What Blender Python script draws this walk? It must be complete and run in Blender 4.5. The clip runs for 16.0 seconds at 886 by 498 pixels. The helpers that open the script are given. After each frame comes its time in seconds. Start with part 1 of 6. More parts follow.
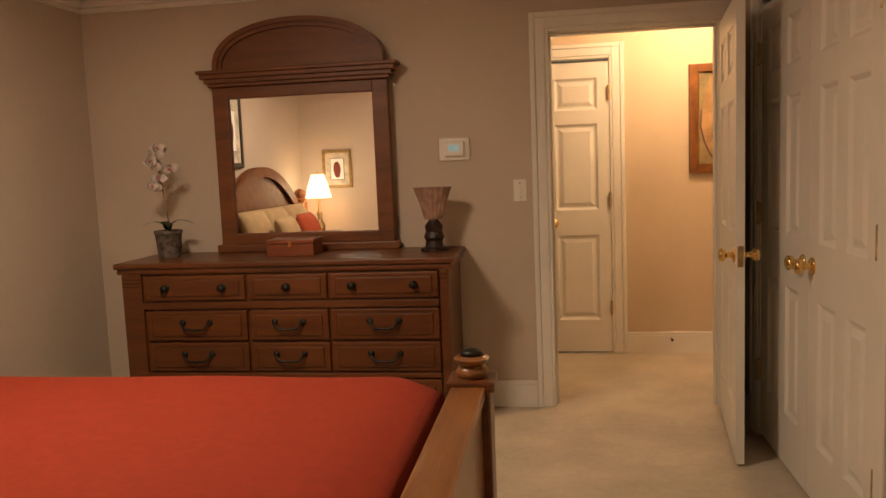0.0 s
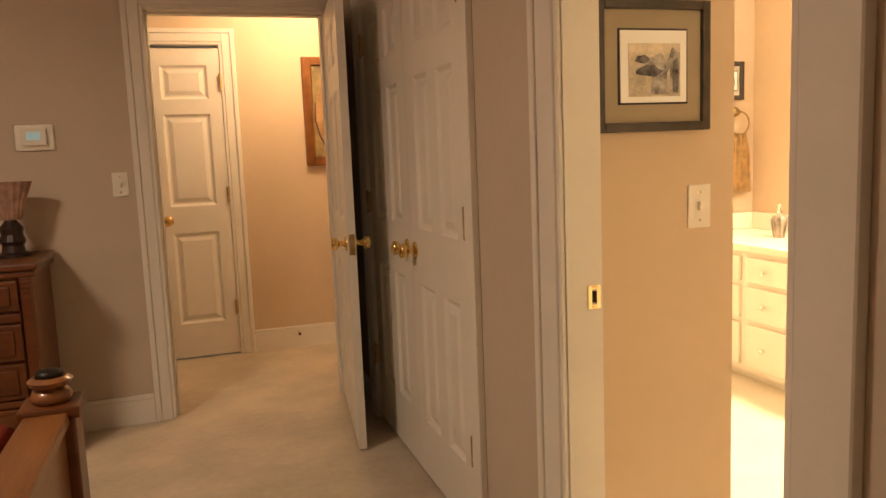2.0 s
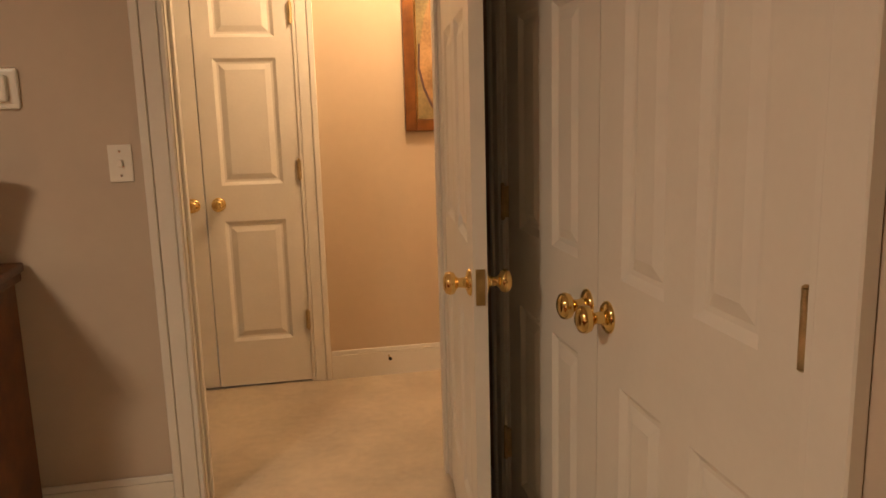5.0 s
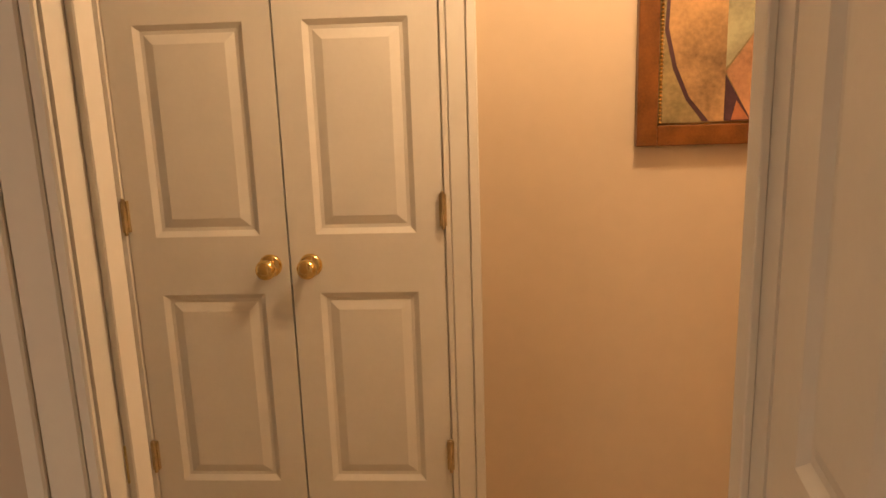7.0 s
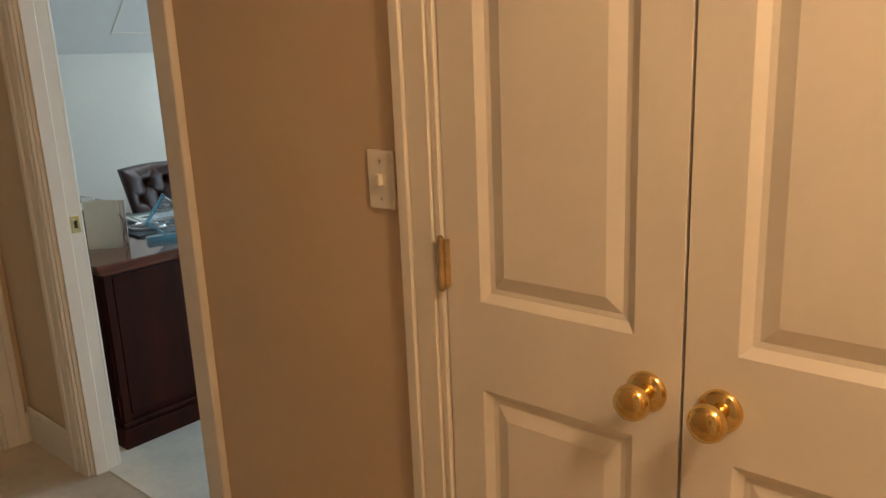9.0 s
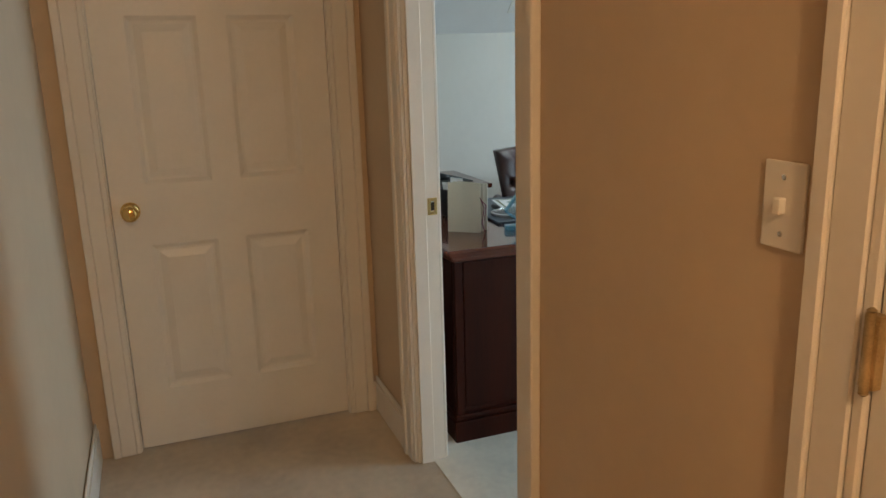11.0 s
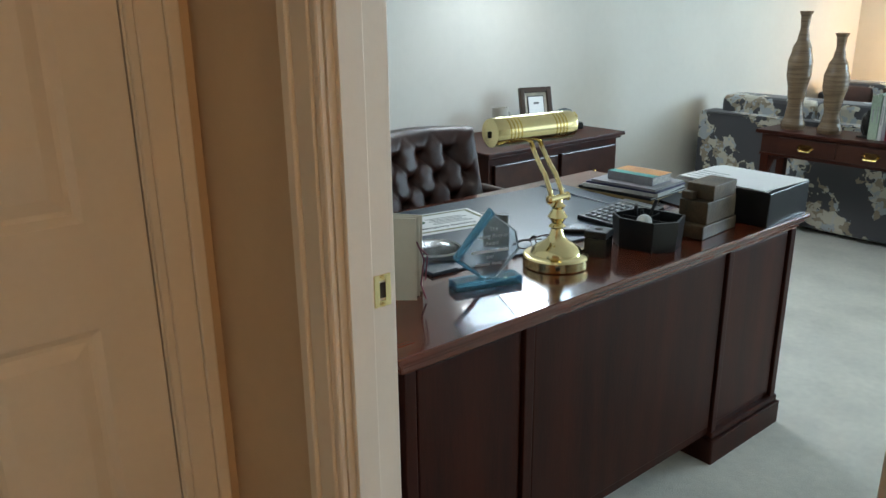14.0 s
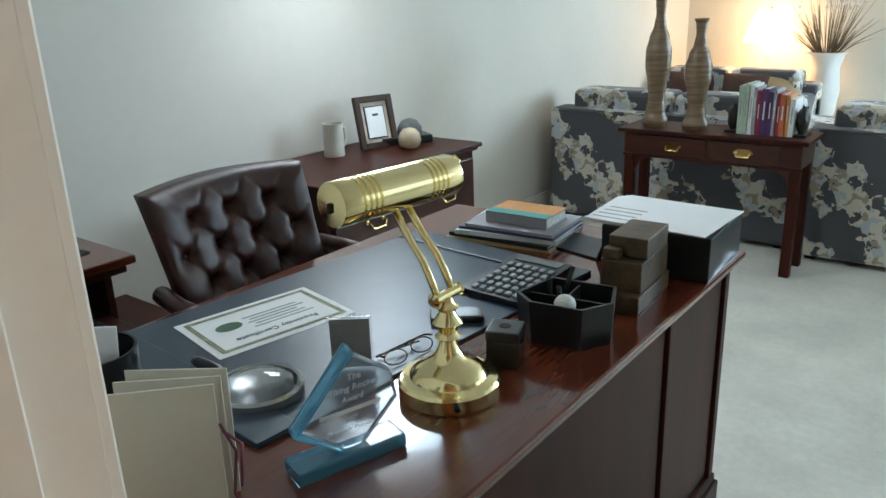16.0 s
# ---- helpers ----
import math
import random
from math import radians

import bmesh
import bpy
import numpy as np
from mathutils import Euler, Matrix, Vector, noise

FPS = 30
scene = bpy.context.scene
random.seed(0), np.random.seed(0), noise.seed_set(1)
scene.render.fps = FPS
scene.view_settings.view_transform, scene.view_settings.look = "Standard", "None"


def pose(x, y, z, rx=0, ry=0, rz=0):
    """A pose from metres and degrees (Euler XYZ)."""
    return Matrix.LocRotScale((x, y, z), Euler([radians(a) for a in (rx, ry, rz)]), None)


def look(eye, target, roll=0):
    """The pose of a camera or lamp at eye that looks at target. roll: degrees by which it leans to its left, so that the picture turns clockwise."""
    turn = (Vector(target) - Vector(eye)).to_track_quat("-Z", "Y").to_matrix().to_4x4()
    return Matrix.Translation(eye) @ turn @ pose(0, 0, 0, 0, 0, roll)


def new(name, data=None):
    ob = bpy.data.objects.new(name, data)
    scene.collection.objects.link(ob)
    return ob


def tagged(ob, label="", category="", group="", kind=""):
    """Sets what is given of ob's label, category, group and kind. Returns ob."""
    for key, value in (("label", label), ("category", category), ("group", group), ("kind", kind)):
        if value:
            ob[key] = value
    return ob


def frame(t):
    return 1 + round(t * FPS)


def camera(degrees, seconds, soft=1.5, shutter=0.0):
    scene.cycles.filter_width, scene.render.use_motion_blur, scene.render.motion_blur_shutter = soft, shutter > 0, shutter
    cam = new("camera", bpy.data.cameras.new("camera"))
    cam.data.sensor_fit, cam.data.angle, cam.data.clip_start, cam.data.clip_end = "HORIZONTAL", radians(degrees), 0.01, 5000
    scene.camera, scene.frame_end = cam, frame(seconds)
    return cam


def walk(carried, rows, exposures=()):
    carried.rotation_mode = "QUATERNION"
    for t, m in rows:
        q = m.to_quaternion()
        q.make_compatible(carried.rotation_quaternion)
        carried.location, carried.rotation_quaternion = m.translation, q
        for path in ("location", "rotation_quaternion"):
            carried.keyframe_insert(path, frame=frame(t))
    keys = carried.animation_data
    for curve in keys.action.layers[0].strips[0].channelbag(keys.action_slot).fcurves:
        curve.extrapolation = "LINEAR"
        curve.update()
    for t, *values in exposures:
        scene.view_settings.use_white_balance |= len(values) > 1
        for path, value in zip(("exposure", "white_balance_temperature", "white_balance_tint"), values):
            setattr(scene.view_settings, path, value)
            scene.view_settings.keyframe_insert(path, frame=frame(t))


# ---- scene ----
cam = camera(60.0, 16.0)
PATH = [
    (0, (0.949, 0.631, 1.362), (0.654, 2.598, 1.148), -2.3),
    (0.5, (0.987, 0.634, 1.344), (0.955, 2.623, 1.136), -2.2),
    (1, (1.009, 0.630, 1.335), (1.213, 2.608, 1.123), -2.1),
    (1.5, (1.026, 0.655, 1.326), (1.434, 2.599, 1.095), -2.0),
    (2, (1.069, 0.781, 1.318), (1.686, 2.666, 1.063), -2.3),
    (2.5, (1.169, 0.972, 1.330), (1.949, 2.793, 1.053), -2.6),
    (3, (1.214, 1.130, 1.333), (2.038, 2.927, 1.031), -2.3),
    (3.5, (1.216, 1.348, 1.336), (2.025, 3.148, 1.006), -2.1),
    (4, (1.209, 1.535, 1.347), (1.916, 3.374, 1.001), -2.2),
    (4.5, (1.285, 1.949, 1.336), (1.789, 3.853, 0.988), -2.2),
    (4.7, (1.290, 2.072, 1.345), (1.726, 3.991, 0.990), -1.9),
    (6.8, (1.327, 3.760, 1.450), (1.353, 5.715, 1.030), -1.9),
    (7, (1.455, 3.939, 1.460), (1.328, 5.884, 1.014), -1.9),
    (7.5, (1.461, 4.269, 1.420), (1.125, 6.197, 1.009), -1.8),
    (8, (1.433, 4.580, 1.419), (0.781, 6.423, 0.997), -1.0),
    (8.5, (1.325, 4.782, 1.431), (0.440, 6.519, 0.980), 0.0),
    (9, (1.316, 5.015, 1.458), (0.040, 6.478, 0.976), -2.4),
    (9.5, (1.262, 5.101, 1.438), (-0.270, 6.309, 0.999), -1.8),
    (10, (1.220, 5.200, 1.418), (-0.517, 6.099, 0.996), -1.1),
    (10.2, (1.200, 5.227, 1.424), (-0.586, 6.019, 0.995), -1.7),
    (12.5, (0.403, 5.367, 1.437), (-1.426, 5.997, 0.931), -1.7),
    (13, (0.172, 5.286, 1.431), (-1.554, 6.170, 0.944), -0.9),
    (13.5, (-0.131, 5.369, 1.440), (-1.734, 6.429, 0.886), -0.6),
    (14, (-0.373, 5.462, 1.412), (-1.844, 6.673, 0.804), -0.6),
    (14.5, (-0.578, 5.620, 1.367), (-1.978, 6.894, 0.719), -1.4),
    (15, (-0.743, 5.775, 1.371), (-2.084, 7.097, 0.698), -1.0),
    (15.5, (-0.834, 5.881, 1.379), (-2.114, 7.265, 0.713), -1.4),
    (16, (-0.938, 5.977, 1.409), (-2.105, 7.472, 0.773), -2.0),
]
walk(cam, [(t, look(eye, target, roll)) for t, eye, target, roll in PATH])

# ---- world and light ----
world = bpy.data.worlds.new("sky")
world.use_nodes = True
scene.world = world
sky = world.node_tree.nodes.new("ShaderNodeTexSky")
sky.sky_type, sky.sun_disc, sky.sun_elevation, sky.sun_rotation = "NISHITA", False, radians(40), radians(60)
world.node_tree.links.new(sky.outputs[0], world.node_tree.nodes["Background"].inputs[0])
world.node_tree.nodes["Background"].inputs[1].default_value = 0.1


def lamp(name, kind, m, energy, color, size=0.1, size_y=None):
    data = bpy.data.lights.new(name, kind)
    data.energy, data.color = energy, color
    if kind == "AREA":
        data.size = size
        if size_y:
            data.shape, data.size_y = "RECTANGLE", size_y
    else:
        data.shadow_soft_size = size
    ob = new(name, data)
    ob.matrix_world = m
    return ob


WARM, DAY = (1.0, 0.66, 0.36), (0.58, 0.81, 1.0)
lamp("hall_light", "POINT", pose(1.85, 5.45, 2.36), 50, WARM, 0.1)
lamp("bathroom_light", "AREA", look((4.2, 3.3, 2.0), (2.6, 3.0, 0.8)), 135, (1.0, 0.74, 0.45), 1.0, 0.12)
lamp("bedside_light", "POINT", pose(-1.47, 1.36, 1.16), 6, WARM, 0.06)
lamp("bedroom_ceiling_light", "AREA", pose(-0.5, 2.6, 2.40), 40, (1.0, 0.78, 0.55), 0.4)
lamp("office_window_light", "AREA", look((0.2, 12.6, 1.5), (-1.8, 8.0, 0.5)), 235, DAY, 2.4, 1.3)
# Added fill from the windowless east side, lifts the sofa backs.
lamp("office_side_fill_light", "AREA", look((1.55, 9.6, 1.5), (-2.6, 10.0, 0.8)), 10, DAY, 1.8, 1.2)
lamp("office_skylight", "AREA", look((-3.07, 8.3, 1.86), (-2.2, 7.6, 0.7)), 9, DAY, 0.5, 0.55)
lamp("office_table_light", "POINT", pose(-2.70, 12.45, 1.05), 13, WARM, 0.08)

# ---- materials ----
MATS = {}


def mat(name, color, rough=0.6, metal=0.0, var=0.12, scale=6.0, bump=0.1, bscale=150.0, second=None, emit=0.0, trans=0.0, coat=0.0, stretch=None, sheen=0.0, ior=1.45):
    """A surface with two scales of variation in tone, and a fine relief."""
    if name in MATS:
        return MATS[name]
    m = bpy.data.materials.new(name)
    m.use_nodes = True
    nt = m.node_tree
    b = nt.nodes["Principled BSDF"]
    b.inputs["Roughness"].default_value, b.inputs["Metallic"].default_value = rough, metal
    b.inputs["Transmission Weight"].default_value, b.inputs["Coat Weight"].default_value = trans, coat
    b.inputs["Sheen Weight"].default_value, b.inputs["IOR"].default_value = sheen, ior
    if emit:
        b.inputs["Emission Color"].default_value, b.inputs["Emission Strength"].default_value = (*color, 1), emit
    tc = nt.nodes.new("ShaderNodeTexCoord")
    mp = nt.nodes.new("ShaderNodeMapping")
    nt.links.new(tc.outputs["Object"], mp.inputs[0])
    mp.inputs["Scale"].default_value = stretch or (1, 1, 1)
    n1, n2 = nt.nodes.new("ShaderNodeTexNoise"), nt.nodes.new("ShaderNodeTexNoise")
    n1.inputs["Scale"].default_value, n2.inputs["Scale"].default_value = scale, scale * 11
    n1.inputs["Detail"].default_value = 6
    mix = nt.nodes.new("ShaderNodeMath")
    mix.operation = "MULTIPLY_ADD"
    mix.inputs[1].default_value, mix.inputs[2].default_value = 0.35, 0.0
    add = nt.nodes.new("ShaderNodeMath")
    ramp = nt.nodes.new("ShaderNodeValToRGB")
    lo = second or tuple(c * (1 - 2.2 * var) for c in color)
    hi = color if second else tuple(min(1, c * (1 + var)) for c in color)
    ramp.color_ramp.elements[0].color, ramp.color_ramp.elements[1].color = (*lo, 1), (*hi, 1)
    ramp.color_ramp.elements[0].position, ramp.color_ramp.elements[1].position = 0.42, 0.86
    for n in (n1, n2):
        nt.links.new(mp.outputs[0], n.inputs["Vector"])
    nt.links.new(n2.outputs[0], mix.inputs[0])
    nt.links.new(n1.outputs[0], add.inputs[0])
    nt.links.new(mix.outputs[0], add.inputs[1])
    nt.links.new(add.outputs[0], ramp.inputs[0])
    nt.links.new(ramp.outputs[0], b.inputs["Base Color"])
    if bump:
        n3, bp = nt.nodes.new("ShaderNodeTexNoise"), nt.nodes.new("ShaderNodeBump")
        n3.inputs["Scale"].default_value = bscale
        nt.links.new(mp.outputs[0], n3.inputs["Vector"])
        bp.inputs["Strength"].default_value, bp.inputs["Distance"].default_value = bump, 0.004
        nt.links.new(n3.outputs[0], bp.inputs["Height"])
        nt.links.new(bp.outputs[0], b.inputs["Normal"])
    MATS[name] = m
    return m


WALL = mat("taupe wall paint", (0.55, 0.46, 0.37), 0.75, var=0.025, scale=2, bump=0.08, bscale=260)
HALLWALL = mat("tan wall paint", (0.60, 0.47, 0.33), 0.72, var=0.025, scale=2, bump=0.08, bscale=260)
OFFWALL = mat("cream wall paint", (0.66, 0.62, 0.55), 0.75, var=0.02, scale=2, bump=0.06, bscale=260)
WHITE = mat("white gloss paint", (0.76, 0.72, 0.65), 0.38, var=0.02, scale=5, bump=0.04, bscale=90)
CEIL = mat("ceiling paint", (0.74, 0.72, 0.69), 0.9, var=0.015, scale=3, bump=0.15, bscale=200)
CARPET = mat("beige carpet", (0.55, 0.45, 0.325), 0.95, var=0.13, scale=2.6, bump=0.9, bscale=330, sheen=0.3)
OFFCARPET = mat("pale sage carpet", (0.78, 0.75, 0.66), 0.95, var=0.09, scale=3.2, bump=0.9, bscale=330, sheen=0.3)
VINYL = mat("bathroom floor", (0.74, 0.68, 0.56), 0.5, var=0.05, scale=4)
OAK = mat("honey oak", (0.150, 0.047, 0.012), 0.40, second=(0.068, 0.021, 0.006), scale=5, stretch=(0.35, 3, 3), bump=0.12, bscale=60, coat=0.25)
OAKDARK = mat("dark carved oak", (0.19, 0.061, 0.015), 0.45, second=(0.095, 0.029, 0.008), scale=5, stretch=(0.35, 3, 3), bump=0.15, bscale=60)
OAKGOLD = mat("golden oak", (0.25, 0.10, 0.028), 0.34, second=(0.14, 0.05, 0.014), scale=5, stretch=(3, 0.35, 3), bump=0.12, bscale=60, coat=0.3)
# Kept darker than the top wood: shade on the desk front is in this colour.
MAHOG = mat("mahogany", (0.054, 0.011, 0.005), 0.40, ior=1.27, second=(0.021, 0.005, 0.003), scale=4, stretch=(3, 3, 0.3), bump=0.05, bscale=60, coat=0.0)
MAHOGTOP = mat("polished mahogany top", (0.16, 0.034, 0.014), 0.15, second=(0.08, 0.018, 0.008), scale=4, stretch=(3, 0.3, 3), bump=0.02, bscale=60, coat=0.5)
MAHOGRED = mat("reddish mahogany", (0.065, 0.019, 0.010), 0.33, second=(0.03, 0.009, 0.006), scale=4, stretch=(0.3, 3, 3), bump=0.05, bscale=60, coat=0.3)
BRASS = mat("polished brass", (0.83, 0.60, 0.24), 0.14, 1.0, var=0.04, scale=12, bump=0.02)
BRASSPALE = mat("pale brass", (0.86, 0.72, 0.38), 0.13, 1.0, var=0.03, scale=12, bump=0.015)
OLDBRASS = mat("aged brass", (0.46, 0.33, 0.15), 0.4, 1.0, var=0.15, scale=30, bump=0.1)
HINGEBRASS = mat("dull brass", (0.58, 0.44, 0.24), 0.42, 0.8, var=0.15, scale=30, bump=0.1)
IRON = mat("dark iron", (0.03, 0.027, 0.024), 0.45, 0.8, var=0.15, scale=30)
CHROME = mat("chrome", (0.8, 0.78, 0.74), 0.12, 1.0, var=0.02, scale=10, bump=0)
BLACK = mat("black plastic", (0.014, 0.014, 0.015), 0.32, var=0.1, scale=20, bump=0.05)
# The pad is black; the blue imitates daylight sheen in its base colour.
BLOTTER = mat("black pad with blue sheen tint", (0.032, 0.055, 0.080), 0.32, var=0.1, scale=9, bump=0.12, bscale=400)
LEATHER = mat("oxblood leather", (0.058, 0.017, 0.010), 0.36, second=(0.024, 0.008, 0.006), scale=9, bump=0.25, bscale=420)
RED = mat("red woven bedspread", (0.29, 0.025, 0.005), 0.92, var=0.06, scale=34, bump=1.0, bscale=260)
PAPER = mat("white paper", (0.88, 0.88, 0.87), 0.7, var=0.01, scale=9, bump=0.02)
MANILA = mat("manila card", (0.62, 0.58, 0.47), 0.7, var=0.03, scale=8, bump=0.03)
PLATE = mat("white switch plastic", (0.80, 0.76, 0.68), 0.3, var=0.01, scale=8, bump=0)
DARKGAP = mat("dark gap", (0.03, 0.022, 0.016), 0.9, bump=0)

# ---- mesh helpers ----


def link(name, bm, material, parent=None, label=""):
    me = bpy.data.meshes.new(name)
    bm.to_mesh(me)
    bm.free()
    for m in material if isinstance(material, (list, tuple)) else [material]:
        me.materials.append(m)
    ob = new(name, me)
    if parent is not None:
        ob.parent = parent
    if label:
        ob["label"] = label
    return ob


def part(name, bm, material, parent, label=""):
    return link(name, bm, material, parent, label)


def thing(name, m, label, category, group="", kind=""):
    ob = new(name)
    ob.empty_display_size = 0.05
    ob.matrix_world = m
    return tagged(ob, label, category, group, kind)


def box(x0, y0, z0, x1, y1, z1, bevel=0.0, bm=None, seg=2):
    """An upright box between two corners, its edges rounded."""
    own = bmesh.new()
    r = bmesh.ops.create_cube(own, size=1)
    bmesh.ops.transform(own, matrix=Matrix.Translation(((x0 + x1) / 2, (y0 + y1) / 2, (z0 + z1) / 2)) @ Matrix.Diagonal((abs(x1 - x0), abs(y1 - y0), abs(z1 - z0), 1)), verts=r["verts"])
    if bevel:
        bmesh.ops.bevel(own, geom=own.edges[:], offset=bevel, segments=seg, profile=0.6, affect="EDGES")
    if bm is None:
        return own
    return join(bm, own)


def join(bm, other):
    me = bpy.data.meshes.new("tmp")
    other.to_mesh(me)
    other.free()
    bm.from_mesh(me)
    bpy.data.meshes.remove(me)
    return bm


def lathe(profile, seg=28, bm=None, m=None, smooth=True, sharp=55):
    """A turned body round z from (radius, height) pairs."""
    own = bmesh.new()
    rings = []
    for r, z in profile:
        rings.append([own.verts.new((r * math.cos(2 * math.pi * i / seg), r * math.sin(2 * math.pi * i / seg), z)) for i in range(seg)])
    for a, b in zip(rings, rings[1:]):
        for i in range(seg):
            f = own.faces.new((a[i], a[(i + 1) % seg], b[(i + 1) % seg], b[i]))
            f.smooth = smooth
    own.faces.new(rings[0][::-1])
    own.faces.new(rings[-1])
    for k in range(1, len(profile) - 1):
        p, q, r = (Vector(v) for v in profile[k - 1:k + 2])
        if (q - p).length > 0 and (r - q).length > 0 and (q - p).angle(r - q) > math.radians(sharp):
            for i in range(seg):
                e = own.edges.get((rings[k][i], rings[k][(i + 1) % seg]))
                if e:
                    e.smooth = False
    if m is not None:
        bmesh.ops.transform(own, matrix=m, verts=own.verts[:])
    return own if bm is None else join(bm, own)


def tube(points, radius, seg=10, bm=None, ends=True):
    """A round rod along points."""
    own = bmesh.new()
    pts = [Vector(p) for p in points]
    rings = []
    for i, p in enumerate(pts):
        d = (pts[min(i + 1, len(pts) - 1)] - pts[max(i - 1, 0)]).normalized()
        a = d.orthogonal().normalized() if i == 0 else (a - d * a.dot(d)).normalized()
        b = d.cross(a)
        r = radius[i] if isinstance(radius, (list, tuple)) else radius
        rings.append([own.verts.new(p + r * (math.cos(2 * math.pi * k / seg) * a + math.sin(2 * math.pi * k / seg) * b)) for k in range(seg)])
    for r0, r1 in zip(rings, rings[1:]):
        for k in range(seg):
            own.faces.new((r0[k], r0[(k + 1) % seg], r1[(k + 1) % seg], r1[k])).smooth = True
    if ends:
        own.faces.new(rings[0][::-1])
        own.faces.new(rings[-1])
    return own if bm is None else join(bm, own)


def extrude(outline, depth, m=None, bevel=0.0, bm=None):
    """A flat outline in x and z, made depth thick along +y."""
    own = bmesh.new()
    f = own.faces.new([own.verts.new((x, 0, z)) for x, z in outline])
    r = bmesh.ops.extrude_face_region(own, geom=[f])
    bmesh.ops.translate(own, vec=(0, depth, 0), verts=[v for v in r["geom"] if isinstance(v, bmesh.types.BMVert)])
    bmesh.ops.recalc_face_normals(own, faces=own.faces[:])
    if bevel:
        bmesh.ops.bevel(own, geom=own.edges[:], offset=bevel, segments=2, profile=0.6, affect="EDGES")
    if m is not None:
        bmesh.ops.transform(own, matrix=m, verts=own.verts[:])
    return own if bm is None else join(bm, own)


def structure(name, bm, material, label="", category=""):
    return tagged(link(name, bm, material), label, category or name.split("_")[0], "", "structure")


def boxes(rows):
    bm = bmesh.new()
    for r in rows:
        box(*r, bm=bm)
    return bm


# ---- the shell: bedroom, hall, bathroom, office ----
YB, YH, YC, YO = 4.86, 4.98, 6.08, 6.185       # bedroom wall face, hall face of it; hall wall face, office face of it
XR, XQ = 1.90, 1.995                            # bedroom side wall, bathroom face of it
XL, XE, XW = -1.76, -1.90, -3.45               # bedroom far side; hall end; office back wall
TOP = 2.44

structure("floor_bedroom", boxes([(XL - 0.1, -1.2, -0.1, XR + 0.06, YH, 0.0), (XE - 0.1, YH, -0.1, 3.1, YC + 0.06, 0.0)]), CARPET, "beige cut-pile carpet with worn traffic marks", "carpet floor")
structure("floor_bathroom", boxes([(XR + 0.06, 0.3, -0.1, 4.6, 4.95, 0.002)]), VINYL, "pale cream bathroom floor", "floor")
structure("floor_office", boxes([(-3.7, YC + 0.06, -0.1, 1.75, 14.1, 0.002)]), OFFCARPET, "pale sage-beige office carpet", "carpet floor")
# bedroom / hall wall with the bedroom doorway
BD0, BD1, HEAD = 0.928, 1.80, 2.05
structure("wall_bedroom_north", boxes([(XL - 0.1, YB, 0, BD0 - 0.02, YH - 0.05, TOP), (BD1 + 0.02, YB, 0, XR, YH - 0.05, TOP), (BD0 - 0.02, YB, HEAD + 0.02, BD1 + 0.02, YH - 0.05, TOP)]), WALL, "taupe painted bedroom wall", "wall")
structure("wall_hall_south", boxes([(XE - 0.1, YH - 0.05, 0, BD0 - 0.02, YH, TOP), (BD1 + 0.02, YH - 0.05, 0, 3.1, YH, TOP), (BD0 - 0.02, YH - 0.05, HEAD + 0.02, BD1 + 0.02, YH, TOP)]), HALLWALL, "tan painted hall wall", "wall")
structure("wall_bedroom_west", boxes([(XL - 0.12, 0.83, 0, XL, YB, TOP)]), WALL, "taupe painted bedroom wall", "wall")
structure("wall_bedroom_south", boxes([(XL - 0.12, 0.83, 0, 0.1, 0.95, TOP), (-0.02, -1.2, 0, 0.1, 0.83, TOP), (-0.02, -1.32, 0, XR, -1.2, TOP)]), WALL, "taupe painted bedroom wall", "wall")
# side wall with closet and bathroom doorway
CL0, CLM, CL1 = 3.06, 3.745, 4.43
BA0, BA1 = 1.68, 2.39
structure("wall_bedroom_east", boxes([(XR, -1.32, 0, XQ, BA0 - 0.02, TOP), (XR, BA1 + 0.02, 0, XQ, CL0 - 0.02, TOP), (XR, CL1 + 0.02, 0, XQ, YB, TOP),
                                      (XR, BA0 - 0.02, HEAD + 0.02, XQ, BA1 + 0.02, TOP), (XR, CL0 - 0.02, HEAD + 0.02, XQ, CL1 + 0.02, TOP)]), WALL, "taupe painted bedroom wall", "wall")
structure("wall_bathroom_passage", boxes([(XQ, 2.555, 0, 2.505, 2.665, TOP), (2.385, 2.665, 0, 2.505, YB, TOP)]), HALLWALL, "tan painted bathroom wall", "wall")
structure("wall_bathroom_north", boxes([(2.505, 4.74, 0, 4.6, 4.86, TOP)]), HALLWALL, "tan painted bathroom wall", "wall")
structure("wall_bathroom_east", boxes([(4.42, 0.3, 0, 4.54, 4.74, TOP)]), HALLWALL, "tan painted bathroom wall", "wall")
structure("wall_bathroom_south", boxes([(XQ, 0.3, 0, 4.42, 0.42, TOP)]), HALLWALL, "tan painted bathroom wall", "wall")
# hall wall with closet and office doorway
HC0, HCM, HC1 = 0.40, 0.869, 1.32
OD0, OD1 = -1.393, -0.556
structure("wall_hall_north", boxes([(XE - 0.1, YC, 0, OD0 - 0.02, YO - 0.05, TOP), (OD1 + 0.02, YC, 0, HC0 - 0.02, YO - 0.05, TOP), (HC1 + 0.02, YC, 0, 3.1, YO - 0.05, TOP),
                                    (OD0 - 0.02, YC, HEAD + 0.02, OD1 + 0.02, YO - 0.05, TOP), (HC0 - 0.02, YC, HEAD + 0.02, HC1 + 0.02, YO - 0.05, TOP),
                                    (HC0 - 0.05, YO + 0.6, 0, HC1 + 0.05, YO + 0.66, TOP)]), HALLWALL, "tan painted hall wall", "wall")
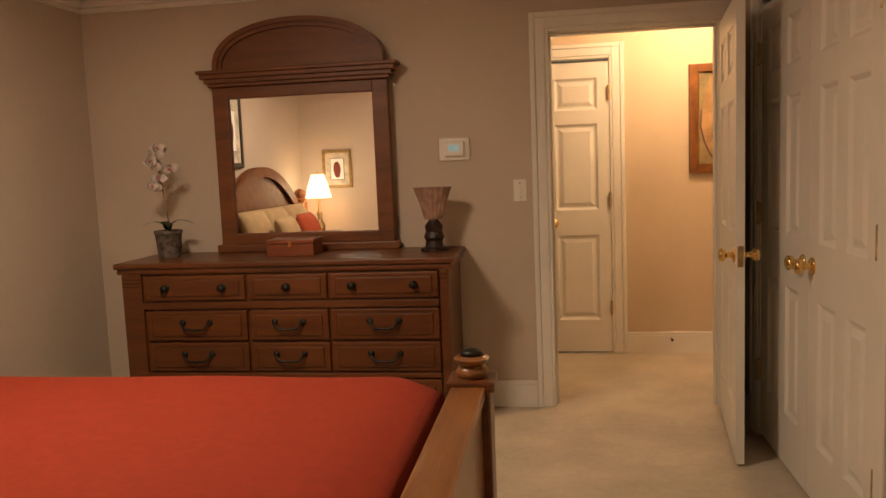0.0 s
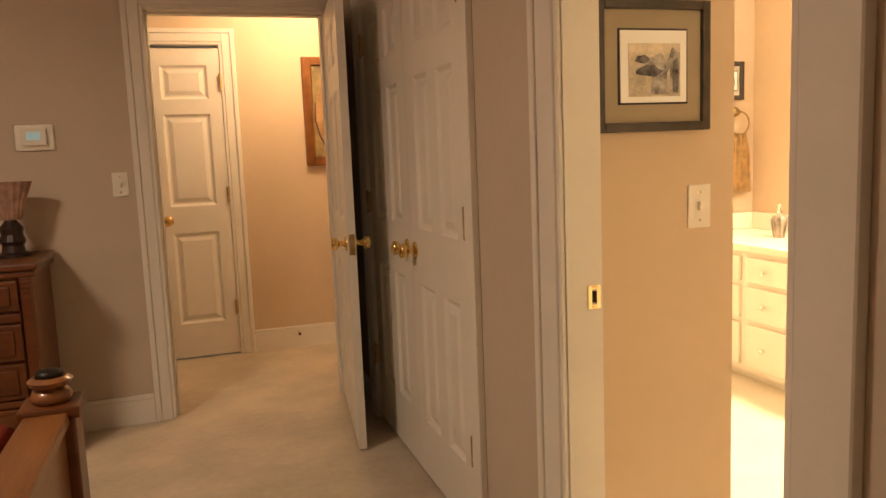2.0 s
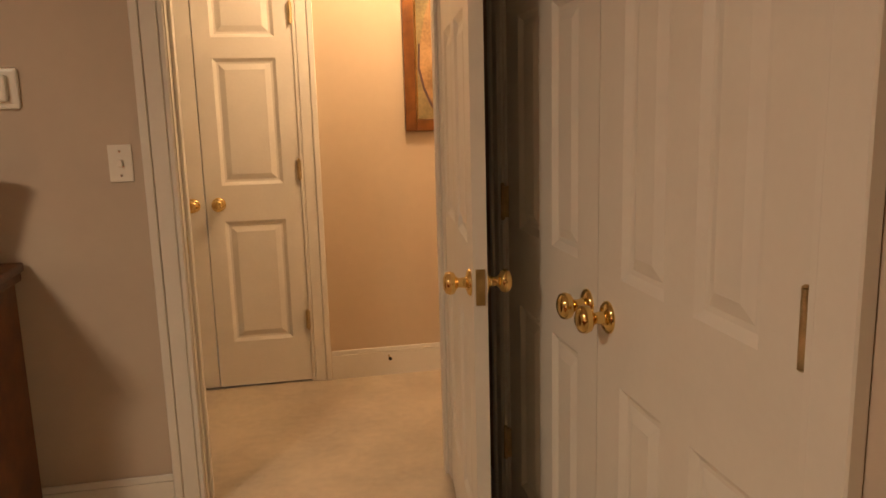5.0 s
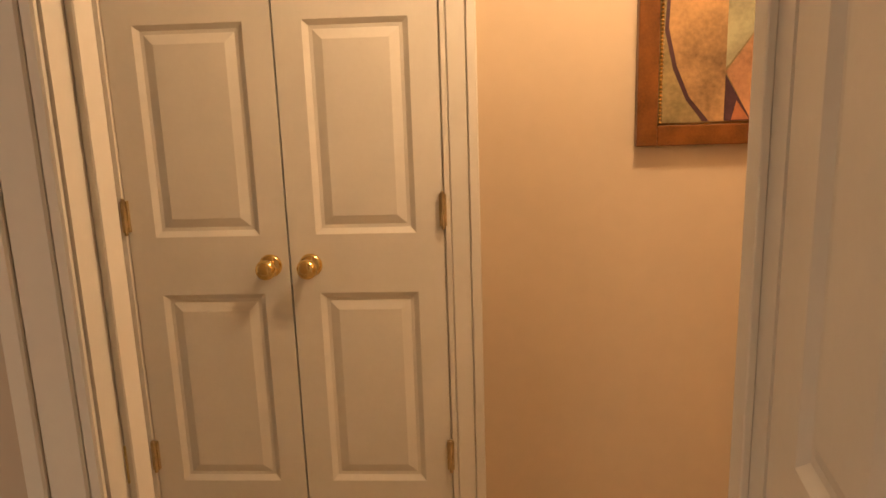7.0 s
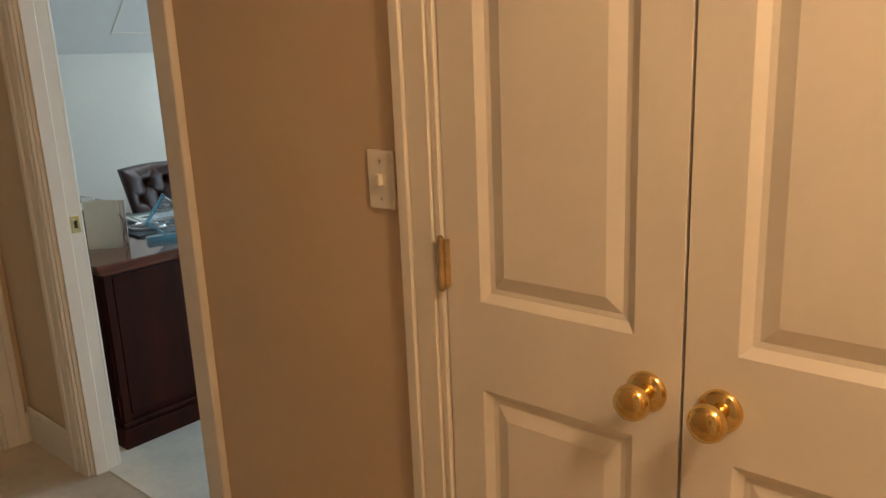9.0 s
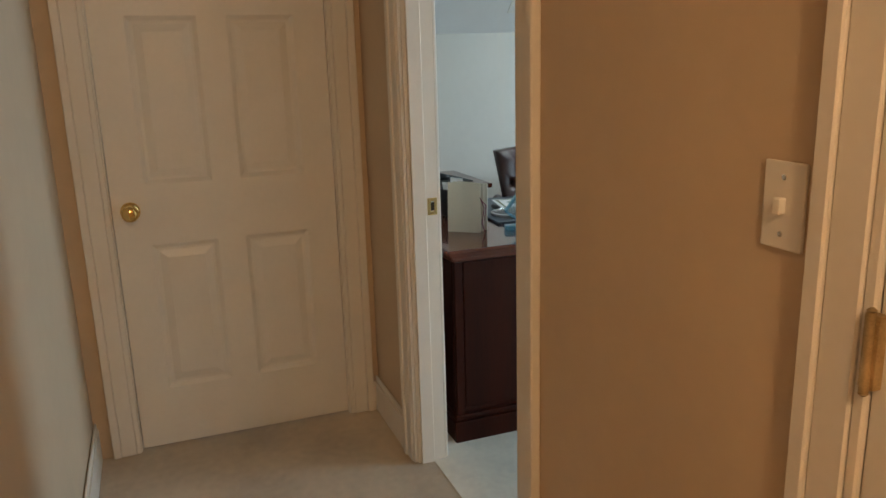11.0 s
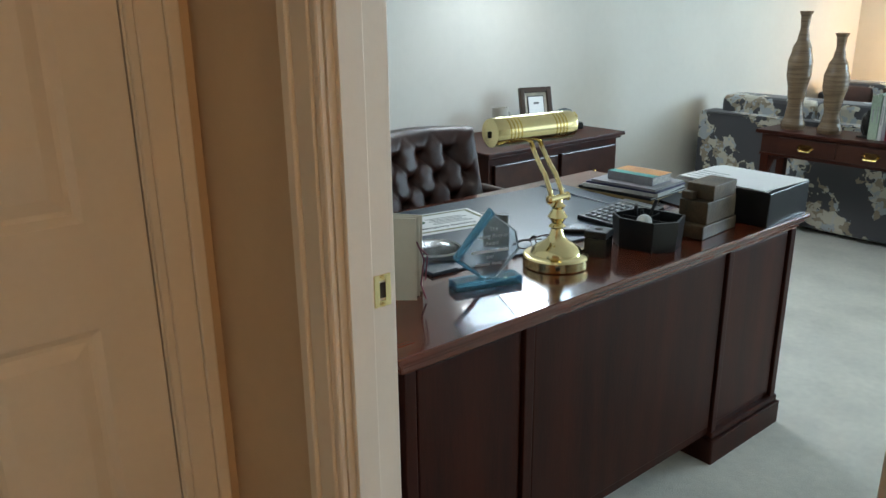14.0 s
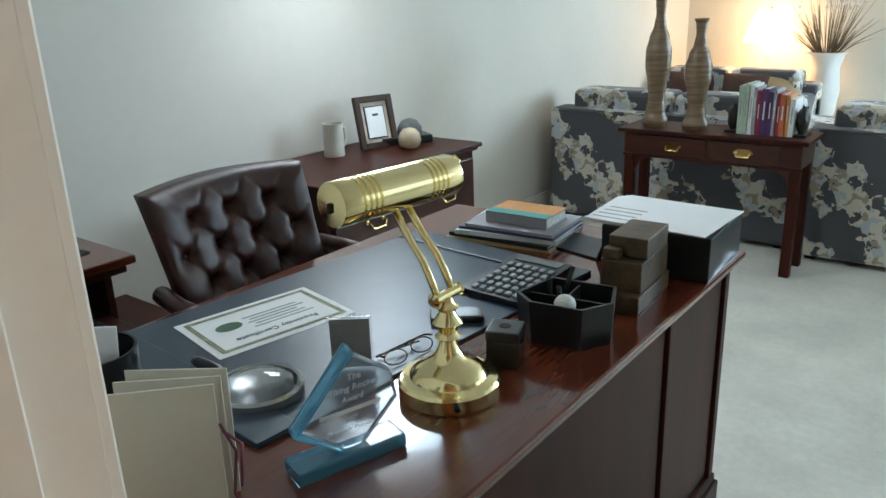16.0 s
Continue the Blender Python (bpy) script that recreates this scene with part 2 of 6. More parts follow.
structure("wall_office_south", boxes([(-3.7, YO - 0.05, 0, OD0 - 0.02, YO, TOP), (OD1 + 0.02, YO - 0.05, 0, HC0 - 0.02, YO, TOP), (HC1 + 0.02, YO - 0.05, 0, 1.75, YO, TOP), (OD0 - 0.02, YO - 0.05, HEAD + 0.02, OD1 + 0.02, YO, TOP)]), OFFWALL, "cream painted office wall", "wall")
EDr0, EDr1 = 5.14, 5.95
structure("wall_hall_west", boxes([(XE - 0.1, YH, 0, XE, EDr0 - 0.02, TOP), (XE - 0.1, EDr1 + 0.02, 0, XE, YC, TOP), (XE - 0.1, EDr0 - 0.02, HEAD + 0.02, XE, EDr1 + 0.02, TOP)]), HALLWALL, "tan painted hall end wall", "wall")
structure("wall_hall_east", boxes([(3.0, YH, 0, 3.1, YC, TOP)]), HALLWALL, "tan painted hall end wall", "wall")
# office shell: back wall, far wall, closed east wall
structure("wall_office_west", boxes([(XW - 0.12, YO, 0, XW, 14.0, TOP)]), OFFWALL, "cream painted office wall", "wall")
structure("wall_office_north", boxes([(XW, 12.75, 0, 1.7, 12.85, TOP)]), OFFWALL, "cream painted office wall", "wall")
structure("wall_office_east", boxes([(1.6, YO, 0, 1.72, 13.9, TOP)]), OFFWALL, "cream painted office wall", "wall")
structure("ceiling_bedroom", boxes([(XL - 0.1, -1.3, TOP, XR + 0.06, YH - 0.06, TOP + 0.08)]), CEIL, "white bedroom ceiling", "ceiling")
structure("ceiling_hall", boxes([(XE - 0.1, YH - 0.06, TOP, 3.1, YC + 0.06, TOP + 0.08)]), CEIL, "white hall ceiling", "ceiling")
structure("ceiling_bathroom", boxes([(XR + 0.06, 0.3, TOP, 4.6, YH - 0.06, TOP + 0.08)]), CEIL, "white bathroom ceiling", "ceiling")
KNEE = 1.57
bm = boxes([(-2.5, YO - 0.05, TOP, 1.75, 14.1, TOP + 0.08)])
extrude([(XW - 0.1, KNEE - 0.1), (XW - 0.1, KNEE + 0.05), (-2.5, TOP + 0.08), (-2.5, TOP), (XW, KNEE)], 7.9, pose(0, YO - 0.05, 0), 0, bm)
structure("ceiling_office", bm, CEIL, "white office ceiling sloping down to a low wall", "ceiling")


def casing_x(name, x0, x1, y, out, depth, label="white moulded door casing", head=HEAD, inner=True, w=0.1):
    """Trim round an opening in a wall along x at y; out: the side it stands out to (-1 or 1); depth: the jamb's."""
    bm = bmesh.new()
    for a, s in ((x0, -1), (x1, 1)):
        for u0, u1, p in ((0.0, 0.018, 0.013), (0.018, w - 0.028, 0.017), (w - 0.028, w, 0.024)):
            e0, e1 = a + s * (u0 + 0.004), a + s * (u1 + 0.004)
            box(min(e0, e1), min(y, y + out * p), 0, max(e0, e1), max(y, y + out * p), head + 0.004 + u1, 0.003, bm, 1)
    for u0, u1, p in ((0.0, 0.018, 0.013), (0.018, w - 0.028, 0.017), (w - 0.028, w, 0.024)):
        box(x0 - u0 - 0.004, min(y, y + out * (p + 0.001)), head + 0.004 + u0, x1 + u0 + 0.004, max(y, y + out * (p + 0.001)), head + 0.004 + u1, 0.003, bm, 1)
    if inner:
        ya, yb = sorted((y, y - out * depth))
        box(x0 - 0.018, ya, 0, x0, yb, head, 0.0, bm)
        box(x1, ya, 0, x1 + 0.018, yb, head, 0.0, bm)
        box(x0 - 0.018, ya, head, x1 + 0.018, yb, head + 0.018, 0.0, bm)
    return structure(name, bm, WHITE, label, "door trim")


def casing_y(name, y0, y1, x, out, depth, label="white moulded door casing", head=HEAD, inner=True, w=0.1):
    ob = casing_x(name, y0, y1, 0, -out, depth, label, head, inner, w)
    ob.matrix_world = pose(x, 0, 0, 0, 0, 90)
    return ob


casing_x("trim_bedroom_door", BD0, BD1, YB, -1, 0.12)
casing_x("trim_bedroom_door_hall_side", BD0 - 0.02, BD1, YH, 1, 0.12, inner=False)
casing_x("trim_hall_closet", HC0, HC1, YC, -1, 0.07)
casing_x("trim_office_door", OD0, OD1, YC, -1, YO - YC)
def stop_moulding(name, x0, x1, y0, y1, head=HEAD):
    """The stop strip that a door closes against, on both jambs and the head."""
    bm = box(x0, y0, 0, x0 + 0.012, y1, head - 0.012, 0.002, seg=1)
    box(x1 - 0.012, y0, 0, x1, y1, head - 0.012, 0.002, bm, 1)
    box(x0, y0, head - 0.012, x1, y1, head, 0.002, bm, 1)
    return structure(name, bm, WHITE, "white door stop strip on the jamb", "door trim")


stop_moulding("trim_office_door_stop", OD0, OD1, YC + 0.012, YO - 0.045)
stop_moulding("trim_bedroom_door_stop", BD0, BD1, YB + 0.05, YH - 0.02)
casing_x("trim_office_door_inside", OD0, OD1, YO, 1, 0.12, inner=False)
casing_y("trim_bathroom_door", BA0, BA1, XR, -1, XQ - XR, w=0.135)
casing_y("trim_closet", CL0, CL1, XR, -1, XQ - XR)
casing_y("trim_hall_end_door", EDr0, EDr1, XE, 1, 0.07)


def baseboard(name, rows, h=0.15):
    """Baseboards from (x0, y0, x1, y1) footprints."""
    bm = bmesh.new()
    for x0, y0, x1, y1 in rows:
        box(x0, y0, 0, x1, y1, h - 0.025, 0, bm)
        cx, cy = (x1 - x0) < (y1 - y0), (x1 - x0) >= (y1 - y0)
        box(x0 + (0.004 if cx else 0), y0 + (0.004 if cy else 0), h - 0.025, x1 - (0.004 if cx else 0), y1 - (0.004 if cy else 0), h, 0.003, bm, 1)
    return structure(name, bm, WHITE, "tall white moulded baseboard", "baseboard")


T = 0.016
baseboard("baseboard_bedroom", [(XL, YB - T, BD0 - 0.106, YB), (XL, 0.95, XL + T, YB - T), (XR - T, BA1 + 0.141, XR, CL0 - 0.106), (XR - T, CL1 + 0.106, XR, YB), (XR - T, -1.2, XR, BA0 - 0.141), (XL, 0.95, 0.1, 0.95 + T)])
baseboard("baseboard_hall", [(HC1 + 0.106, YC - T, 3.0, YC), (OD1 + 0.106, YC - T, HC0 - 0.106, YC), (XE, YC - T, OD0 - 0.106, YC), (XE, YH, BD0 - 0.106, YH + T), (XE, EDr1 + 0.106, XE + T, YC - T)])
baseboard("baseboard_bathroom", [(XQ, 2.555 - T, 2.505 + T, 2.555), (2.505, 2.555, 2.505 + T, 4.74 - T), (2.521, 4.74 - T, 2.836, 4.74)])
baseboard("baseboard_office", [(XW, YO, XW + T, 13.9), (XW + T, 12.75 - T, 1.6, 12.75), (1.6 - T, YO, 1.6, 13.9)], 0.13)


def crown(name, rows):
    bm = bmesh.new()
    for x0, y0, x1, y1, ax, sg in rows:
        for d, z0, z1 in ((0.02, TOP - 0.12, TOP - 0.09), (0.045, TOP - 0.09, TOP - 0.05), (0.075, TOP - 0.05, TOP - 0.02), (0.095, TOP - 0.02, TOP)):
            if ax == "x":
                box(x0, min(y0, y0 + sg * d), z0, x1, max(y0, y0 + sg * d), z1, 0.004, bm, 1)
            else:
                box(min(x0, x0 + sg * d), y0, z0, max(x0, x0 + sg * d), y1, z1, 0.004, bm, 1)
    return structure(name, bm, WHITE, "white stepped crown moulding", "crown moulding")


crown("trim_crown_bedroom", [(XL, YB, XR, YB, "x", -1), (XL, 0.95, XL, YB, "y", 1), (XR, -1.2, XR, YB, "y", -1), (XL, 0.95, 0.1, 0.95, "x", 1)])

# ---- doors ----
SIX = lambda w, s=0.115, m=0.10: [(s, 0.24, w / 2 - m / 2, 0.80), (w / 2 + m / 2, 0.24, w - s, 0.80), (s, 1.02, w / 2 - m / 2, 1.60), (w / 2 + m / 2, 1.02, w - s, 1.60), (s, 1.72, w / 2 - m / 2, 1.92), (w / 2 + m / 2, 1.72, w - s, 1.92)]
THREE = lambda w, s=0.079: [(s, 0.24, w - s, 0.845), (s, 1.02, w - s, 1.615), (s, 1.71, w - s, 1.925)]


def panel_mesh(w, h, thick):
    """A raised and fielded panel that fills a hole of w by h, both sides."""
    bm = bmesh.new()
    for side in (0, 1):
        y, s = (0.0, 1) if side == 0 else (thick, -1)
        rings = []
        for inset, d in ((0.0, 0.0), (0.006, 0.004), (0.016, 0.011), (0.026, 0.012), (0.05, 0.004), (0.053, 0.003)):
            rings.append([bm.verts.new((u, y + s * d, v)) for u, v in ((inset, inset), (w - inset, inset), (w - inset, h - inset), (inset, h - inset))])
        for a, b in zip(rings, rings[1:]):
            for i in range(4):
                q = (a[i], a[(i + 1) % 4], b[(i + 1) % 4], b[i])
                bm.faces.new(q if side == 0 else q[::-1])
        bm.faces.new(rings[-1] if side == 0 else rings[-1][::-1])
    return bm


KNOB = [(0.034, 0.0), (0.034, 0.004), (0.028, 0.009), (0.014, 0.013), (0.012, 0.030), (0.017, 0.036), (0.027, 0.042), (0.030, 0.052), (0.027, 0.062), (0.016, 0.068), (0.006, 0.069)]
HINGES = (0.33, 1.085, 1.82)


def door_leaf(name, w, m, label, layout, knobs, hinge_side, hinges=HINGES, h=2.03, thick=0.035, latch=False, knuckle=-1):
    """A panelled leaf, x along its width from 0 to w, its front face at y = 0. knobs: (x, z, side)."""
    ob = thing(name, m, label, "door", "", "structure")
    ps = layout(w)
    xs = sorted({0, w, *[p[0] for p in ps], *[p[2] for p in ps]})
    zs = sorted({0.012, h, *[p[1] for p in ps], *[p[3] for p in ps]})
    bm = bmesh.new()
    for x0, x1 in zip(xs, xs[1:]):
        for z0, z1 in zip(zs, zs[1:]):
            cx, cz = (x0 + x1) / 2, (z0 + z1) / 2
            if not any(p[0] < cx < p[2] and p[1] < cz < p[3] for p in ps):
                box(x0, 0, z0, x1, thick, z1, 0, bm)
    bmesh.ops.remove_doubles(bm, verts=bm.verts[:], dist=0.0005)
    part("leaf", bm, WHITE, ob)
    for p in ps:
        q = part("panel", panel_mesh(p[2] - p[0], p[3] - p[1], thick), WHITE, ob)
        q.location = (p[0], 0, p[1])
    for x, z, side in knobs:
        k = part("door_knob", lathe(KNOB, 24), BRASS, ob, "polished brass door knob")
        k.matrix_local = pose(x, 0 if side < 0 else thick, z, 90 if side < 0 else -90)
    for z in hinges:
        y0, s = (0, -1) if knuckle < 0 else (thick, 1)
        hm = tube([(0, y0 + s * 0.016, z - 0.05), (0, y0 + s * 0.016, z + 0.05)], 0.006)
        box(-0.011, min(y0, y0 + s * 0.014), z - 0.046, 0.010, max(y0, y0 + s * 0.014), z + 0.046, 0.001, hm)
        for e in (-0.052, 0.052):
            lathe([(0.003, -0.003), (0.0065, 0), (0.003, 0.003)], 8, hm, pose(0, y0 + s * 0.016, z + e))
        g = part("hinge", hm, HINGEBRASS, ob, "dull brass butt hinge")
        g.location = (0.0 if hinge_side == 0 else w, 0, 0)
    if latch:
        part("latch_plate", box(w if hinge_side == 0 else -0.003, 0.006, 0.885, w + 0.003 if hinge_side == 0 else 0, thick - 0.006, 0.975, 0.0), OLDBRASS, ob, "brass latch plate")
    return ob


# hall linen closet: two narrow leaves
door_leaf("door_hall_closet_left", HCM - HC0 - 0.003, pose(HC0, YC - 0.006, 0), "narrow white closet door with raised panels, closed", THREE, [(HCM - HC0 - 0.058, 0.93, -1)], 0)
door_leaf("door_hall_closet_right", HC1 - HCM - 0.003, pose(HCM + 0.003, YC - 0.006, 0), "narrow white closet door with raised panels, closed", THREE, [(0.058, 0.93, -1)], 1)
# bedroom closet pair in the side wall, the bedroom door standing open, the hall end door, the bathroom door
door_leaf("door_closet_near", CLM - CL0 - 0.002, pose(XR + 0.006, CLM - 0.001, 0, 0, 0, -90), "white six-panel closet door, closed", SIX, [(0.055, 0.93, -1)], 1)
door_leaf("door_closet_far", CL1 - CLM - 0.002, pose(XR + 0.006, CL1, 0, 0, 0, -90), "white six-panel closet door, closed", SIX, [(CL1 - CLM - 0.055, 0.93, -1)], 0)
door_leaf("door_bedroom", 0.83, pose(1.80, YB - 0.01, 0, 0, 0, -96.8), "white six-panel bedroom door standing open", SIX, [(0.77, 0.93, -1), (0.77, 0.93, 1)], 0, latch=True, knuckle=1)
door_leaf("door_hall_end", EDr1 - EDr0 - 0.006, pose(XE - 0.004, EDr0 + 0.003, 0, 0, 0, 90), "white six-panel door, closed, at the hall's end", SIX, [(0.06, 0.93, -1)], 1, ())
door_leaf("door_bathroom", 0.66, pose(XQ + 0.01, BA0 + 0.0, 0, 0, 0, -2), "white six-panel bathroom door standing open", SIX, [(0.6, 0.93, -1), (0.6, 0.93, 1)], 0)
casing_x("trim_bathroom_closet", 2.94, 3.62, 4.74, -1, 0.05, inner=False)
door_leaf("door_bathroom_closet", 0.68, pose(2.94, 4.732, 0), "white six-panel door, closed, beside the vanity", SIX, [(0.06, 0.93, -1)], 1, thick=0.03)


# ---- small wall things ----
def frame_bars(w, h, b, d, bevel=0.004):
    """Four bars of a frame, x and z in the plane from 0, y from 0 to d."""
    bm = bmesh.new()
    for r in ((0, 0, 0, b, d, h), (w - b, 0, 0, w, d, h), (b, 0, 0, w - b, d, b), (b, 0, h - b, w - b, d, h)):
        box(*r, bevel, bm)
    return bm


def picture(name, w, h, m, label, bar, frame_mat, mat_mat, mat_in, art, depth=0.025, liner=None):
    """A framed picture with its back at y = depth, facing -y. art: (x0, z0, x1, z1, material) patches."""
    ob = thing(name, m, label, "picture")
    part("frame", frame_bars(w, h, bar, depth), frame_mat, ob)
    part("mat_board", box(bar * 0.9, depth - 0.012, bar * 0.9, w - bar * 0.9, depth - 0.004, h - bar * 0.9), mat_mat, ob)
    if liner:
        l = part("inner_frame", frame_bars(w - 2 * bar, h - 2 * bar, bar * 0.3, depth * 0.7, 0.002), liner, ob)
        l.location = (bar, 0.003, bar)
    if mat_in:
        part("fillet", box(mat_in[0] - 0.005, depth - 0.015, mat_in[1] - 0.005, mat_in[2] + 0.005, depth - 0.012, mat_in[3] + 0.005), BLACK, ob)
        part("print_sheet", box(mat_in[0], depth - 0.018, mat_in[1], mat_in[2], depth - 0.015, mat_in[3]), PAPER, ob)
    for i, (outline, c) in enumerate(art):
        part("printed_shape", extrude(outline, 0.0012, pose(0, depth - 0.0195 - 0.0006 * i, 0)), c, ob)
    return ob


def blob(cx, cz, rx, rz, n=14, seed=0, rough=0.2):
    rnd = random.Random(seed)
    return [(cx + rx * (1 + rough * (rnd.random() - 0.5)) * math.cos(2 * math.pi * i / n), cz + rz * (1 + rough * (rnd.random() - 0.5)) * math.sin(2 * math.pi * i / n)) for i in range(n)]


def switch(m, label, toggles=1, w=0.072, h=0.118):
    ob = thing("light_switch", m, label, "light switch")
    part("plate", box(-w / 2, -0.006, -h / 2, w / 2, 0, h / 2, 0.003), PLATE, ob)
    part("toggle", box(-0.006, -0.018, -0.010, 0.006, -0.006, 0.012, 0.002), PLATE, ob)
    for z in (-0.038, 0.038):
        part("screw", lathe([(0.004, 0), (0.004, 0.0015), (0.001, 0.002)], 10, m=pose(0, -0.006, z, 90)), CHROME, ob)
    return ob


switch(pose(0.755, YB, 1.215), "white toggle switch plate on the taupe wall")
switch(pose(0.237, YC, 1.23), "white toggle switch plate on the tan hall wall")
switch(pose(2.39, 2.555, 1.139), "white toggle switch plate on the tan wall")
th = thing("thermostat", pose(0.40, YB, 1.455), "white rounded thermostat with a small blue screen", "thermostat")
part("plate", box(-0.085, -0.008, -0.062, 0.085, 0, 0.062, 0.012, seg=3), PLATE, th)
part("body", box(-0.055, -0.03, -0.04, 0.055, -0.008, 0.04, 0.008), PLATE, th)
part("screen", box(-0.03, -0.032, -0.012, 0.03, -0.03, 0.022), mat("pale blue screen", (0.35, 0.55, 0.58), 0.2, emit=0.25), th, "pale blue lit screen")
for nm, m in (("bathroom", pose(1.972, BA1, 0.955, 0, 0, 0)), ("office", pose(OD0, 6.165, 0.945, 0, 0, 90)), ("bedroom", pose(BD0, 4.925, 0.93, 0, 0, 90))):
    sp = thing("strike_plate", m, "brass strike plate with a dark latch hole in a white jamb", "strike plate")
    part("plate", frame_bars(0.034, 0.058, 0.011, 0.003, 0.0008), BRASSPALE, sp).location = (-0.017, -0.003, -0.029)
    part("latch_hole", box(-0.0075, -0.0012, -0.014, 0.0075, 0.0, 0.014), DARKGAP, sp)
    for z in (-0.025, 0.025):
        part("screw", lathe([(0.004, 0), (0.004, 0.001), (0.002, 0.0015)], 10, m=pose(0, -0.003, z, 90)), BRASS, sp)
ds = thing("door_stop", pose(1.72, YC - T, 0.105), "small brass spring door stop on the baseboard", "door stop")
part("stem", tube([(0, 0, 0), (0, -0.05, 0)], 0.006), OLDBRASS, ds)
part("rubber_tip", lathe([(0.009, 0), (0.009, 0.012), (0.006, 0.016)], 12, m=pose(0, -0.05, 0, 90)), IRON, ds)

GREYF = mat("dark grey frame", (0.055, 0.045, 0.035), 0.4, var=0.2, scale=20)
TANMAT = mat("tan mat board", (0.36, 0.30, 0.21), 0.8, var=0.03)
INK, INKL = mat("grey ink", (0.16, 0.15, 0.15), 0.8, var=0.5, scale=30), mat("pale ink", (0.38, 0.36, 0.34), 0.8, var=0.4, scale=30)
INKB = mat("cream wash", (0.62, 0.55, 0.44), 0.8, var=0.2, scale=12)
pw, ph = 0.342, 0.335
picture("picture", pw, ph, pose(2.067, 2.528, 1.345), "dark framed grey ink print with a wide tan mat", 0.024, GREYF, TANMAT, (0.072, 0.075, 0.27, 0.258),
        [([(0.095, 0.09), (0.25, 0.09), (0.25, 0.225), (0.095, 0.225)], INKB), (blob(0.178, 0.165, 0.03, 0.03, seed=1), INKL), ([(0.16, 0.095), (0.245, 0.095), (0.248, 0.2), (0.225, 0.215), (0.2, 0.15), (0.165, 0.14)], INKL),
         (blob(0.155, 0.155, 0.035, 0.016, seed=2, rough=0.5), INK), (blob(0.185, 0.18, 0.016, 0.02, seed=3), INKL), (blob(0.135, 0.185, 0.022, 0.01, seed=4, rough=0.6), INK), ([(0.205, 0.1), (0.22, 0.1), (0.215, 0.16), (0.208, 0.15)], INKB), ([(0.225, 0.1), (0.24, 0.1), (0.24, 0.19), (0.228, 0.18)], INK)])
# hall painting
GILT = mat("dark gilt wood", (0.23, 0.085, 0.018), 0.34, 0.25, second=(0.09, 0.03, 0.008), scale=14, bump=0.2)
GOLD = mat("gold leaf", (0.55, 0.30, 0.07), 0.35, 0.6, var=0.2, scale=20)
OCH, RUST, SAGE, PLUM, PEACH = (mat("ochre paint", (0.36, 0.21, 0.09), 0.6, var=0.3, scale=7), mat("rust paint", (0.33, 0.12, 0.05), 0.6, var=0.2, scale=9), mat("sage paint", (0.30, 0.28, 0.17), 0.6, var=0.2, scale=9),
                                mat("plum paint", (0.06, 0.022, 0.03), 0.6, var=0.2, scale=9), mat("peach paint", (0.40, 0.20, 0.10), 0.6, var=0.25, scale=7))
OLIVE, PEACHPALE = mat("olive paint", (0.27, 0.20, 0.085), 0.6, var=0.3, scale=7), mat("pale peach paint", (0.50, 0.31, 0.20), 0.6, var=0.2, scale=9)
W2, H2, Z2 = 0.62, 0.725, 1.25
hp = picture("painting", W2, H2, pose(1.849, YC - 0.036, Z2), "abstract ochre, sage and peach painting in a beaded gilt frame", 0.055, GILT, OCH, None,
             [([(0.055, 0.06), (0.565, 0.06), (0.565, 0.665), (0.055, 0.665)], OLIVE),
              ([(0.075, 0.42), (0.070, 0.30), (0.094, 0.20), (0.130, 0.12), (0.175, 0.062), (0.196, 0.062), (0.145, 0.13), (0.106, 0.21), (0.082, 0.31), (0.085, 0.42)], PLUM),
              ([(0.084, 0.42), (0.080, 0.307), (0.103, 0.21), (0.138, 0.128), (0.193, 0.062), (0.231, 0.062), (0.231, 0.665), (0.15, 0.665), (0.11, 0.55)], OCH),
              ([(0.231, 0.665), (0.231, 0.202), (0.238, 0.207), (0.32, 0.32), (0.314, 0.42), (0.29, 0.58)], SAGE),
              ([(0.317, 0.31), (0.363, 0.31), (0.363, 0.062), (0.303, 0.062), (0.231, 0.19)], PEACH),
              ([(0.231, 0.183), (0.303, 0.062), (0.231, 0.062)], PLUM),
              ([(0.25, 0.064), (0.298, 0.064), (0.262, 0.115)], RUST),
              ([(0.314, 0.42), (0.38, 0.40), (0.325, 0.325)], PLUM),
              ([(0.33, 0.325), (0.39, 0.40), (0.46, 0.062), (0.366, 0.062), (0.366, 0.312)], PEACHPALE),
              ([(0.39, 0.42), (0.565, 0.5), (0.565, 0.665), (0.33, 0.665), (0.32, 0.5)], RUST)], 0.035)
bead = bmesh.new()
for i in range(60):
    z = 0.062 + i * (H2 - 0.124) / 59
    for x in (0.062, W2 - 0.062):
        lathe([(0.002, -0.004), (0.0055, 0), (0.002, 0.004)], 6, bead, pose(x, 0.008, z))
tagged(part("beaded_liner", bead, GOLD, hp, "gold beaded inner edge"), kind="stuff")

